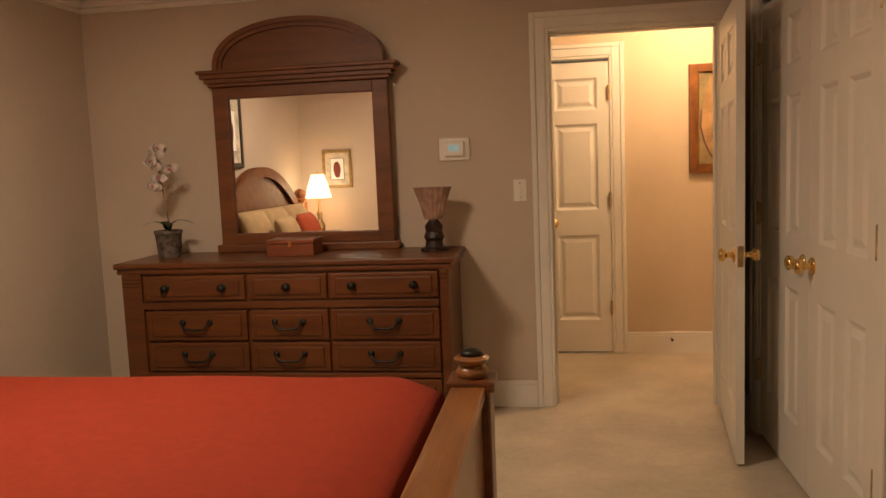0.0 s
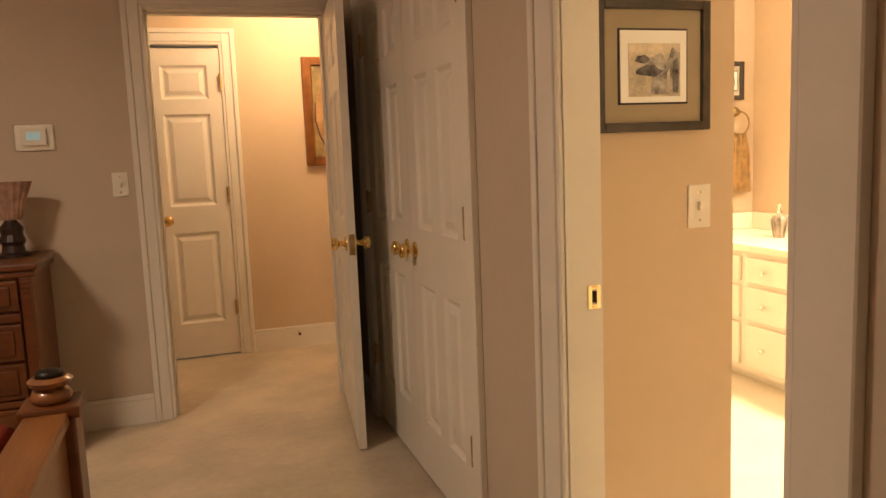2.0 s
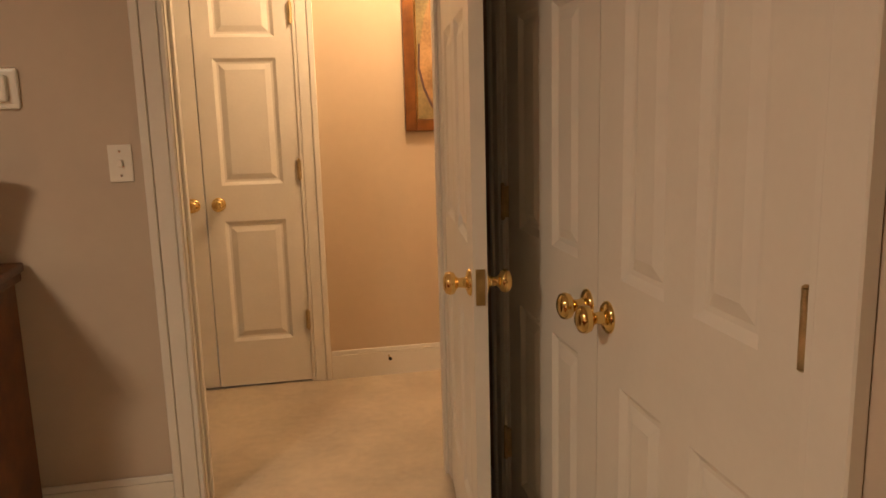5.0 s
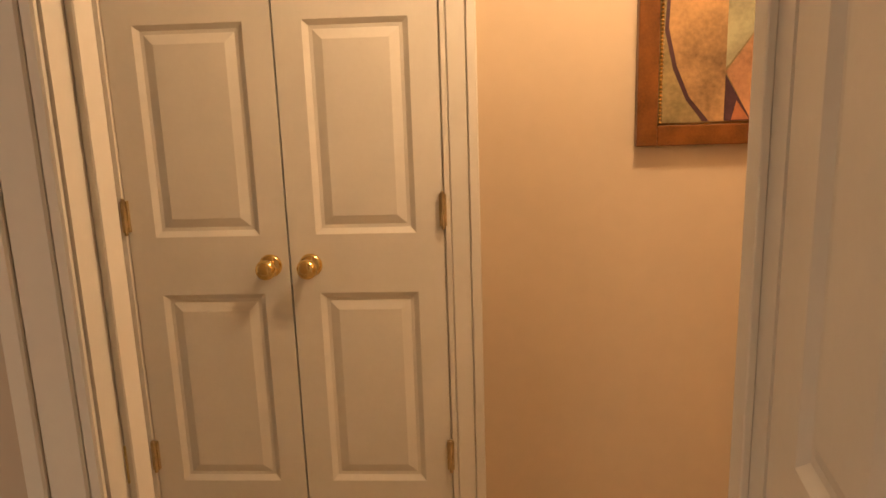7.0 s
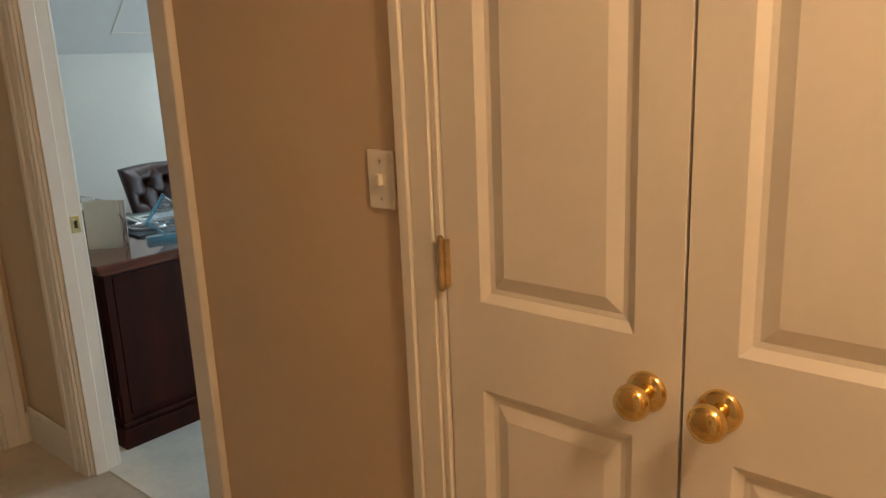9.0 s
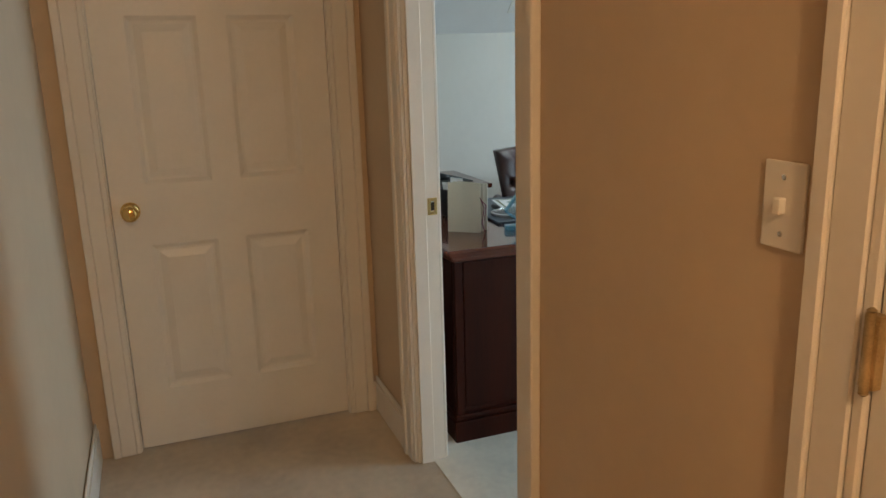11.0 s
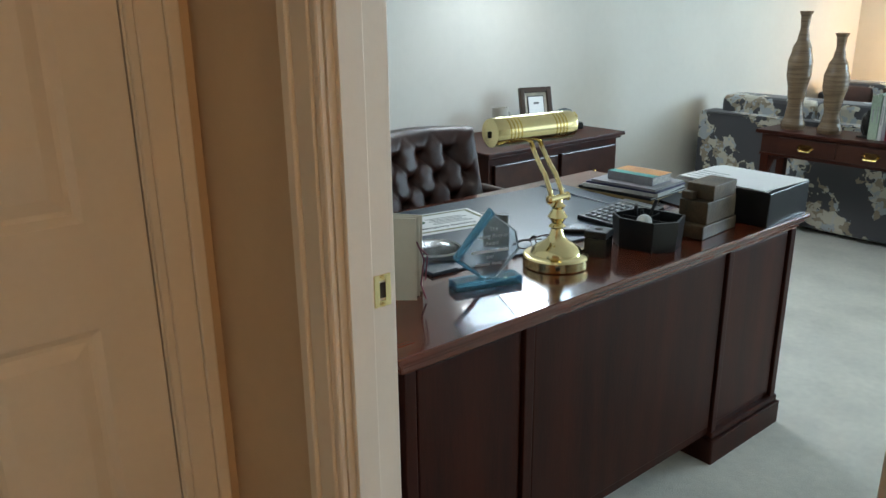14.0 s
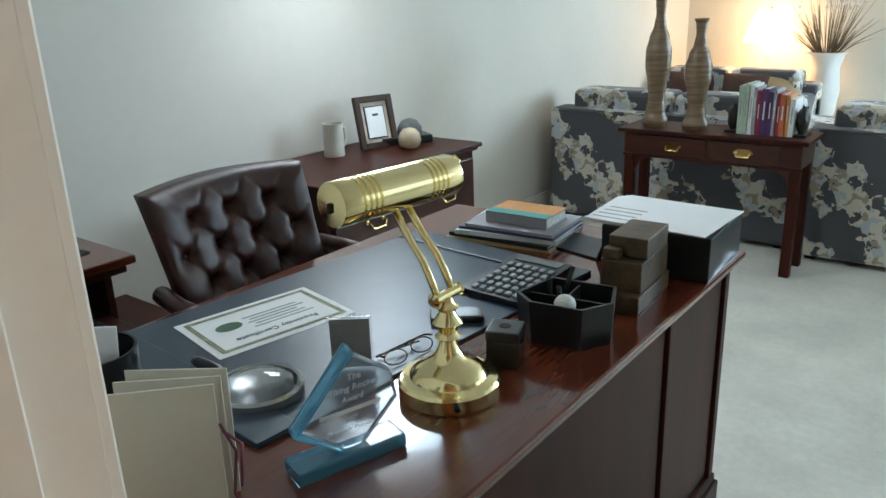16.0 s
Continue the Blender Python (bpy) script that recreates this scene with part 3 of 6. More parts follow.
# ---- bedroom: dresser, mirror, things on it ----
DX0, DX1, DF, DT = -1.33, 0.412, 4.36, 0.92
dr = thing("dresser", pose(0, 0, 0), "long honey-oak dresser with nine drawers and dark iron pulls", "dresser")
part("body", box(DX0, DF, 0.10, DX1, YB - 0.03, DT - 0.06, 0.006), OAK, dr)
part("plinth", box(DX0 - 0.02, DF - 0.02, 0.0, DX1 + 0.02, YB - 0.03, 0.12, 0.01), OAK, dr)
top = box(DX0 - 0.03, DF - 0.035, DT - 0.03, DX1 + 0.03, YB - 0.02, DT, 0.008)
box(DX0 - 0.02, DF - 0.022, DT - 0.06, DX1 + 0.02, YB - 0.02, DT - 0.03, 0.01, top)
part("top", top, OAK, dr)
for x, hw_ in ((DX0 + 0.06, 0.055), (DX1 - 0.022, 0.02)):
    pil = box(x - hw_, DF - 0.018, 0.12, x + hw_, DF, DT - 0.06, 0.004)
    for k in range(3):
        box(x - hw_ + 0.004, DF - 0.026, DT - 0.085 - 0.02 * k, x + hw_ - 0.004, DF - 0.018, DT - 0.073 - 0.02 * k, 0.002, pil, 1)
    part("pilaster", pil, OAK, dr)
for i in range(2):
    part("rail", box(DX0 + 0.1, DF - 0.02, (0.675, 0.31)[i], DX1 - 0.05, DF, (0.71, 0.335)[i], 0.004), OAK, dr)
cols = [(-1.195, -0.645), (-0.625, -0.21), (-0.195, 0.36)]
for z0, z1, kind in ((0.722, 0.85, "knob"), (0.51, 0.665, "pull"), (0.345, 0.495, "pull"), (0.14, 0.30, "pull")):
    for c, (a, b) in enumerate(cols):
        d = part("drawer", box(a, DF - 0.022, z0, b, DF, z1, 0.006), OAK, dr)
        part("drawer_panel", box(a + 0.03, DF - 0.029, z0 + 0.022, b - 0.03, DF - 0.022, z1 - 0.022, 0.006), OAK, d)
        zc, xc = (z0 + z1) / 2, (a + b) / 2
        if kind == "knob":
            for x in ([xc] if c == 1 else [a + 0.12, b - 0.12]):
                part("knob", lathe([(0.02, 0), (0.014, 0.006), (0.008, 0.012), (0.02, 0.022), (0.017, 0.03), (0.004, 0.034)], 16, m=pose(x, DF - 0.029, zc, 90)), IRON, d, "dark iron knob")
        else:
            h = tube([(xc - 0.075, DF - 0.03, zc + 0.016), (xc - 0.072, DF - 0.05, zc + 0.014), (xc - 0.05, DF - 0.056, zc - 0.016), (xc, DF - 0.058, zc - 0.02), (xc + 0.05, DF - 0.056, zc - 0.016), (xc + 0.072, DF - 0.05, zc + 0.014), (xc + 0.075, DF - 0.03, zc + 0.016)], 0.007, 8)
            for s in (-1, 1):
                lathe([(0.018, 0), (0.016, 0.005), (0.006, 0.008)], 12, h, pose(xc + s * 0.075, DF - 0.029, zc + 0.016, 90))
            part("drawer_pull", h, IRON, d, "dark iron bail pull")
mr = thing("dresser_mirror", pose(0, 4.80, DT), "arched oak dresser mirror with a carved cornice", "mirror")
MX0, MX1 = -0.945, 0.053
for x in (MX0 + 0.04, MX1 - 0.04):
    part("post", box(x - 0.045, -0.02, 0.04, x + 0.045, 0.03, 0.93, 0.006), OAKDARK, mr)
part("base_rail", boxes([(MX0 - 0.03, -0.035, 0.0, MX1 + 0.03, 0.035, 0.045, 0.008), (MX0 + 0.08, -0.02, 0.045, MX1 - 0.08, 0.03, 0.105, 0.006)]), OAKDARK, mr)
part("top_rail", box(MX0 + 0.08, -0.022, 0.865, MX1 - 0.08, 0.03, 0.93, 0.006), OAKDARK, mr)
cor = bmesh.new()
for d, z0, z1 in ((0.02, 0.93, 0.95), (0.035, 0.95, 0.975), (0.055, 0.975, 1.0), (0.07, 1.0, 1.02)):
    box(MX0 - d, -0.03 - d * 0.7, z0, MX1 + d, 0.035, z1, 0.005, cor)
part("cornice", cor, OAKDARK, mr)
xc, hw, ah = (MX0 + MX1) / 2, (MX1 - MX0) / 2 - 0.01, 0.27
arc = lambda s, o: [(xc + (hw - s) * math.cos(math.pi * i / 24), 1.02 + (ah - s) * (math.sin(math.pi * i / 24) ** 0.8)) for i in range(25)]
part("arch_panel", extrude(arc(0.03, 0), 0.03, pose(0, -0.005, 0)), OAKDARK, mr)
for s0, s1, y in ((0.0, 0.028, -0.035), (0.028, 0.05, -0.022)):
    part("arch_moulding", extrude(arc(s0, 0) + arc(s1, 0)[::-1], 0.05, pose(0, y, 0), 0), OAKDARK, mr)
GLASSM = bpy.data.materials.new("mirror glass")
GLASSM.use_nodes = True
gb = GLASSM.node_tree.nodes["Principled BSDF"]
gb.inputs["Metallic"].default_value, gb.inputs["Roughness"].default_value, gb.inputs["Base Color"].default_value = 1.0, 0.01, (0.9, 0.9, 0.88, 1)
part("mirror_glass", box(MX0 + 0.085, 0.0, 0.105, MX1 - 0.085, 0.006, 0.865), GLASSM, mr, "bevelled mirror glass")
# jewellery box, candle lamp, orchid
jb = thing("jewelry_box", pose(-0.455, 4.60, DT), "small reddish wooden box with a brass catch", "box")
REDWOOD = mat("red stained wood", (0.24, 0.06, 0.02), 0.35, second=(0.13, 0.03, 0.012), scale=6, stretch=(0.4, 3, 3))
part("body", box(-0.13, -0.08, 0, 0.13, 0.08, 0.062, 0.004), REDWOOD, jb)
part("lid", box(-0.133, -0.083, 0.064, 0.133, 0.083, 0.088, 0.006), REDWOOD, jb)
part("catch", box(-0.008, -0.087, 0.05, 0.008, -0.083, 0.075, 0.001), BRASS, jb)
cl = thing("candle_lamp", pose(0.30, 4.66, DT), "flared pleated pinkish shade on a dark carved base", "lamp")
part("base", lathe([(0.075, 0), (0.075, 0.012), (0.05, 0.02), (0.045, 0.05), (0.056, 0.07), (0.045, 0.1), (0.05, 0.13), (0.03, 0.155), (0.022, 0.17)], 14, smooth=False), mat("dark carved resin", (0.03, 0.014, 0.01), 0.45, var=0.3, scale=30, bump=0.5, bscale=60), cl)
sh = bmesh.new()
ringv = []
for z, r in ((0.165, 0.045), (0.25, 0.068), (0.335, 0.10), (0.335, 0.094), (0.25, 0.062), (0.165, 0.04)):
    ringv.append([sh.verts.new(((r + 0.004 * (k % 2)) * math.cos(2 * math.pi * k / 36), (r + 0.004 * (k % 2)) * 0.55 * math.sin(2 * math.pi * k / 36), z)) for k in range(36)])
for a, b in zip(ringv, ringv[1:]):
    for k in range(36):
        sh.faces.new((a[k], a[(k + 1) % 36], b[(k + 1) % 36], b[k]))
part("shade", sh, mat("frosted amber glass", (0.34, 0.20, 0.14), 0.5, var=0.25, scale=25), cl, "pleated pinkish shade")
orc = thing("orchid", pose(-1.19, 4.62, DT), "white and pink silk orchid in a grey woven pot", "orchid plant")
part("pot", lathe([(0.055, 0), (0.06, 0.01), (0.072, 0.13), (0.078, 0.135), (0.075, 0.15), (0.062, 0.15), (0.06, 0.13)], 20), mat("grey woven pot", (0.16, 0.13, 0.11), 0.8, var=0.4, scale=40, bump=0.9, bscale=90), orc)
GREEN, STEM = mat("orchid leaf", (0.035, 0.06, 0.02), 0.45, var=0.2), mat("orchid stem", (0.20, 0.15, 0.08), 0.6)
rnd = random.Random(4)


def leaf_blade(length, width, bend, m, n=6):
    bm = bmesh.new()
    rows = []
    for i in range(n + 1):
        u = i / n
        w = width * math.sin(math.pi * (0.12 + 0.86 * u)) * 0.5
        z, x = length * u * math.cos(bend * u), length * u * math.sin(bend * u)
        rows.append([bm.verts.new((x, -w, z)), bm.verts.new((x - 0.006, 0, z + 0.002)), bm.verts.new((x, w, z))])
    for a, b in zip(rows, rows[1:]):
        for k in range(2):
            bm.faces.new((a[k], a[k + 1], b[k + 1], b[k])).smooth = True
    bmesh.ops.transform(bm, matrix=m, verts=bm.verts[:])
    return bm


for a, l in ((10, 0.15), (130, 0.13), (200, 0.14), (300, 0.12)):
    part("leaf", leaf_blade(l, 0.05, 1.3, pose(0, 0, 0.14, 0, 0, a)), GREEN, orc)
stem_pts = [(0.01, 0, 0.14), (0.0, 0, 0.28), (-0.02, 0.0, 0.42), (-0.03, -0.01, 0.55), (0.0, -0.02, 0.62), (0.04, -0.03, 0.60)]
part("stem", tube(stem_pts, 0.004, 6), STEM, orc)
PETAL, PINK = mat("white petal", (0.62, 0.55, 0.50), 0.6, var=0.1, scale=30), mat("pink petal", (0.42, 0.10, 0.12), 0.6, var=0.3, scale=30)
for k in range(9):
    p = (rnd.uniform(-0.07, 0.06), rnd.uniform(-0.05, 0.0), 0.40 + 0.025 * k + rnd.uniform(-0.02, 0.02))
    fl = bmesh.new()
    for j in range(5):
        join(fl, leaf_blade(0.05, 0.05, 0.5, pose(0, 0, 0, 90, 0, 0) @ pose(0, 0, 0, 0, 72 * j, 0), 3))
    f = part("flower", fl, PETAL, orc, "white orchid flower")
    f.matrix_local = pose(*p, rnd.uniform(-25, 25), 0, rnd.uniform(-50, 50))
    part("flower_lip", lathe([(0.004, 0), (0.009, 0.006), (0.003, 0.014)], 8, m=pose(0, -0.003, 0, 90)), PINK, f, "pink orchid lip")

# ---- bed ----
bed = thing("bed", pose(0, 0, 0), "oak bed with a red bedspread, arched headboard and square foot posts", "bed")
BX0, BX1, BY0, BY1, BZ = -1.66, 0.555, 1.38, 3.20, 0.665
cover = bmesh.new()
nx, ny = 60, 48
grid = []
for i in range(nx + 1):
    row = []
    for j in range(ny + 1):
        x, y = BX0 + (BX1 - BX0) * i / nx, BY0 + (BY1 - BY0) * j / ny
        ex, ey = max(0, x - (BX1 - 0.16)), max(0, abs(y - (BY0 + BY1) / 2) - ((BY1 - BY0) / 2 - 0.12))
        drop = 0.9 * ex ** 1.6 + 1.3 * ey ** 1.7 + 1.5 * (ex * ey) ** 0.9
        z = BZ - drop + 0.004 * noise.noise(Vector((x * 3, y * 3, 1)))
        row.append(cover.verts.new((x, y, z)))
    grid.append(row)
for i in range(nx):
    for j in range(ny):
        cover.faces.new((grid[i][j], grid[i + 1][j], grid[i + 1][j + 1], grid[i][j + 1])).smooth = True
edge = [g[ny] for g in grid] + [grid[nx][j] for j in range(ny - 1, -1, -1)] + [grid[i][0] for i in range(nx - 1, -1, -1)]
low = [cover.verts.new((v.co.x + 0.01, v.co.y, 0.30 + 0.01 * math.sin(k))) for k, v in enumerate(edge)]
for k in range(len(edge) - 1):
    cover.faces.new((edge[k], edge[k + 1], low[k + 1], low[k])).smooth = True
bmesh.ops.recalc_face_normals(cover, faces=cover.faces[:])
part("bedspread", cover, RED, bed, "plain red woven bedspread")
part("mattress", box(BX0 + 0.02, BY0 + 0.06, 0.3, BX1 - 0.06, BY1 - 0.06, 0.56, 0.04), PAPER, bed)
part("foot_rail", boxes([(0.60, BY0 - 0.02, 0.12, 0.69, 3.08, 0.60, 0.006), (0.59, BY0 - 0.02, 0.60, 0.705, 3.08, 0.64, 0.008)]), OAKGOLD, bed, "golden oak foot rail")
for y in (BY0 - 0.08, 3.14):
    pb = box(0.59, y - 0.065, 0.0, 0.72, y + 0.065, 0.62, 0.008)
    box(0.575, y - 0.08, 0.62, 0.735, y + 0.08, 0.655, 0.008, pb)
    post = part("bed_post", pb, OAK, bed)
    part("finial", lathe([(0.04, 0.655), (0.05, 0.66), (0.056, 0.675), (0.048, 0.69), (0.036, 0.697), (0.055, 0.708), (0.06, 0.72), (0.046, 0.73)], 24, m=pose(0.655, y, 0)), OAKGOLD, post)
    part("finial_cap", lathe([(0.04, 0.73), (0.034, 0.744), (0.018, 0.75), (0.004, 0.752)], 16, m=pose(0.655, y, 0)), IRON, post, "dark metal cap")
part("side_rail", box(BX0, BY1 - 0.05, 0.14, 0.70, BY1 - 0.02, 0.32, 0.006), OAK, bed)
part("side_rail", box(BX0, BY0 + 0.02, 0.14, 0.70, BY0 + 0.05, 0.32, 0.006), OAK, bed)
hb = [(BY0 - 0.02 + (BY1 - BY0 + 0.04) * i / 20, 1.0 + 0.42 * math.sin(math.pi * i / 20) ** 0.75) for i in range(21)]
part("headboard", extrude([(BY1 + 0.02, 0.25), *hb[::-1], (BY0 - 0.02, 0.25)][::-1], 0.04, pose(XL + 0.06, 0, 0, 0, 0, 90)), OAKDARK, bed)
part("headboard_moulding", extrude(hb + [(y * 0.94 + 0.06 * (BY0 + BY1) / 2, z - 0.09) for y, z in hb[::-1]], 0.03, pose(XL + 0.10, 0, 0, 0, 0, 90)), OAKDARK, bed)
part("headboard_rail", box(XL + 0.06, BY0, 0.93, XL + 0.13, BY1, 1.0, 0.01), OAKDARK, bed)
for y in (BY0 - 0.08, BY1 + 0.06):
    hp2 = part("bed_post", box(XL + 0.03, y - 0.06, 0, XL + 0.14, y + 0.06, 1.05, 0.008), OAKDARK, bed)
    part("finial", lathe([(0.05, 1.05), (0.06, 1.08), (0.045, 1.1), (0.06, 1.13), (0.05, 1.17), (0.01, 1.19)], 16, m=pose(XL + 0.085, y, 0)), OAKDARK, hp2)


def pillow(name, m, w, h, d, material, label, group=""):
    bm = bmesh.new()
    n = 14
    for s in (-1, 1):
        g = [[bm.verts.new(((u / n - 0.5) * w * (1 - 0.08 * abs(2 * v / n - 1) ** 3 * 0), s * d * 0.5 * (max(0, 1 - abs(2 * u / n - 1) ** 2.6) * max(0, 1 - abs(2 * v / n - 1) ** 2.6)) ** 0.55, (v / n) * h)) for v in range(n + 1)] for u in range(n + 1)]
        for a in range(n):
            for b in range(n):
                q = (g[a][b], g[a + 1][b], g[a + 1][b + 1], g[a][b + 1])
                bm.faces.new(q if s < 0 else q[::-1]).smooth = True
    bmesh.ops.remove_doubles(bm, verts=bm.verts[:], dist=0.001)
    ob = link(name, bm, material)
    ob.matrix_world = m
    return tagged(ob, label, "pillow", group)


CREAM = mat("cream cotton", (0.44, 0.30, 0.16), 0.85, var=0.08, scale=12, bump=0.4)
TERRA = mat("terracotta cotton", (0.42, 0.075, 0.025), 0.85, var=0.08, scale=12, bump=0.4)
for y, mt, lb, dx in ((2.85, CREAM, "cream bed pillow against the headboard", 0.0), (2.35, CREAM, "cream bed pillow against the headboard", 0.0), (1.8, CREAM, "cream bed pillow against the headboard", 0.0), (2.05, TERRA, "terracotta bed cushion on the cream pillows", 0.17), (2.6, CREAM, "small cream bed cushion", 0.17)):
    pillow("pillow", pose(XL + 0.30 + dx, y, BZ - 0.01, -18, 0, 90), 0.56 if not dx else 0.42, 0.42 if not dx else 0.34, 0.16, mt, lb, "pillows on the bed")
# nightstand with lamp, pictures on the bedroom walls
ns = thing("nightstand", pose(XL + 0.27, 1.16, 0), "dark oak nightstand with a draped dark cloth", "nightstand")
part("body", box(-0.24, -0.2, 0, 0.24, 0.2, 0.6, 0.006), OAKDARK, ns)
part("top", box(-0.26, -0.2, 0.6, 0.26, 0.22, 0.63, 0.008), OAKDARK, ns)
part("drawer", box(0.24, -0.17, 0.4, 0.255, 0.17, 0.57, 0.005), OAKDARK, ns)


def table_lamp(name, m, label, h=0.62, r=0.17, base_mat=None, glow=4.0):
    ob = thing(name, m, label, "table lamp")
    part("base", lathe([(0.08, 0), (0.085, 0.015), (0.05, 0.03), (0.025, 0.06), (0.05, 0.12), (0.055, 0.17), (0.03, 0.22), (0.018, 0.26), (0.03, 0.3), (0.012, 0.33), (0.010, h - 0.2)], 20), base_mat or OLDBRASS, ob)
    bm = bmesh.new()
    k = 32
    rr = [[bm.verts.new((q * math.cos(2 * math.pi * i / k), q * math.sin(2 * math.pi * i / k), z)) for i in range(k)] for q, z in ((r, h - 0.24), (r * 0.78, h - 0.12), (r * 0.5, h))]
    for a, b in zip(rr, rr[1:]):
        for i in range(k):
            bm.faces.new((a[i], a[(i + 1) % k], b[(i + 1) % k], b[i])).smooth = True
    s = part("shade", bm, mat("lit cream lampshade " + str(glow), (1.0, 0.80, 0.50), 0.8, emit=glow, var=0.03, scale=10), ob, "glowing cream fabric shade")
    s.visible_shadow = False
    part("finial", lathe([(0.008, h), (0.012, h + 0.012), (0.004, h + 0.03)], 10), OLDBRASS, ob)
    return ob


table_lamp("table_lamp", pose(XL + 0.27, 1.26, 0.63), "cream shaded brass bedside lamp, lit", 0.70, 0.135, None, 2.4)
jar = thing("candle_jar", pose(XL + 0.40, 1.05, 0.63), "small amber glass candle jar", "candle")
part("jar", lathe([(0.03, 0), (0.038, 0.02), (0.04, 0.07), (0.03, 0.09)], 14), mat("amber glass", (0.7, 0.4, 0.12), 0.2, var=0.1, emit=0.3), jar)
GOLDF, WINE = mat("gold frame", (0.42, 0.28, 0.11), 0.35, 0.5, var=0.2, scale=20), mat("wine ink", (0.20, 0.04, 0.03), 0.7)
picture("picture", 0.32, 0.40, pose(-1.36, 0.975, 1.18, 0, 0, 180) @ pose(-0.16, 0, 0), "small gold-framed print with a cream mat", 0.03, GOLDF, INKB, (0.09, 0.09, 0.23, 0.31), [(blob(0.16, 0.19, 0.04, 0.09, seed=5), WINE)])
picture("picture", 0.5, 0.62, pose(XL + 0.028, 2.55, 1.42, 0, 0, 90), "dark framed print with a cream mat above the bed", 0.04, GREYF, INKB, (0.14, 0.14, 0.36, 0.48), [(blob(0.25, 0.3, 0.07, 0.12, seed=6), WINE)])

# ---- bathroom ----
VX, VT = 3.87, 0.76
CABW = mat("white cabinet paint", (0.78, 0.74, 0.66), 0.4, var=0.02, scale=5)
MARBLE = mat("cream cultured marble", (0.80, 0.74, 0.62), 0.2, var=0.04, scale=5, bump=0)
ct = thing("countertop", pose(0, 0, 0), "cream moulded marble vanity countertop with backsplash", "countertop")
part("slab", box(VX - 0.03, 2.5, VT - 0.04, 4.42, 4.735, VT, 0.008), MARBLE, ct)
part("backsplash", box(4.395, 2.5, VT, 4.42, 4.735, VT + 0.10, 0.005), MARBLE, ct)
part("side_splash", box(VX + 0.02, 4.71, VT, 4.395, 4.735, VT + 0.10, 0.005), MARBLE, ct)


def vanity_unit(y0, y1, kind):
    ob = thing("vanity_cabinet", pose(VX, y0, 0), "white painted vanity cabinet unit with chrome knobs", "cabinet", "vanity cabinet units")
    w = y1 - y0
    part("body", box(0.012, 0, 0.06, 0.54, w, VT - 0.045), CABW, ob)
    part("toe_kick", box(0.07, 0, 0, 0.5, w, 0.06), CABW, ob)

    def knob(y, z, parent):
        part("knob", lathe([(0.008, 0), (0.006, 0.01), (0.014, 0.018), (0.013, 0.025), (0.004, 0.028)], 14, m=pose(-0.012, y, z, 0, -90)), CHROME, parent, "chrome knob")

    if kind == "drawers":
        for z0, z1 in ((0.555, 0.69), (0.35, 0.53), (0.09, 0.325)):
            d = part("drawer", box(-0.008, 0.03, z0, 0.012, w - 0.03, z1, 0.005), CABW, ob)
            knob(w / 2, (z0 + z1) / 2, d)
    else:
        part("false_drawer", box(-0.008, 0.03, 0.575, 0.012, w - 0.03, 0.69, 0.005), CABW, ob)
        for a, b, k in ((0.03, w / 2 - 0.004, w / 2 - 0.04), (w / 2 + 0.004, w - 0.03, w / 2 + 0.04)):
            d = part("cabinet_door", box(-0.008, a, 0.09, 0.012, b, 0.53, 0.005), CABW, ob)
            part("door_panel", box(-0.014, a + 0.05, 0.14, -0.008, b - 0.05, 0.48, 0.005), CABW, d)
            knob(k, 0.455, d)
    return ob


vanity_unit(3.80, 4.15, "drawers")
vanity_unit(4.15, 4.72, "drawers")
vanity_unit(3.04, 3.80, "doors")
vanity_unit(2.5, 3.04, "drawers")
bmr = thing("wall_mirror", pose(4.405, 0, 0), "frameless bathroom wall mirror above the vanity", "mirror")
part("mirror_glass", box(-0.008, 2.6, 0.885, 0.0, 4.35, 1.86, 0.002), GLASSM, bmr)
part("channel", box(-0.014, 2.6, 0.865, 0.004, 4.35, 0.885, 0.003), CHROME, bmr)
vl = thing("vanity_light", pose(4.40, 3.55, 2.02), "chrome vanity light bar with round lit bulbs", "wall light")
part("bar", box(-0.05, -0.65, -0.06, 0.0, 0.65, 0.06, 0.008), CHROME, vl)
for k in range(6):
    b = part("bulb", lathe([(0.012, 0), (0.03, 0.02), (0.045, 0.05), (0.042, 0.075), (0.025, 0.095), (0.004, 0.1)], 16, m=pose(-0.05, -0.55 + 0.22 * k, 0, 0, -90)), mat("lit bulb", (1.0, 0.88, 0.66), 0.4, emit=14.0), vl, "round lit bulb")
    b.visible_shadow = False
# candles on a tray, vase, bottle, towel, small picture
tray = thing("candle_tray", pose(4.19, 3.91, VT), "dark metal tray with a glass top and small feet", "tray")
part("plate", box(-0.09, -0.15, 0.015, 0.09, 0.15, 0.025, 0.003), mat("dark tray", (0.12, 0.09, 0.06), 0.3, 0.5), tray)
for x, y in ((-0.09, -0.15), (0.09, -0.15), (-0.09, 0.15), (0.09, 0.15)):
    part("foot", lathe([(0.008, 0), (0.008, 0.03), (0.004, 0.05)], 10, m=pose(x, y, 0)), IRON, tray)
WAX = mat("mottled orange wax", (0.78, 0.42, 0.18), 0.55, second=(0.55, 0.22, 0.08), scale=14, emit=0.0)
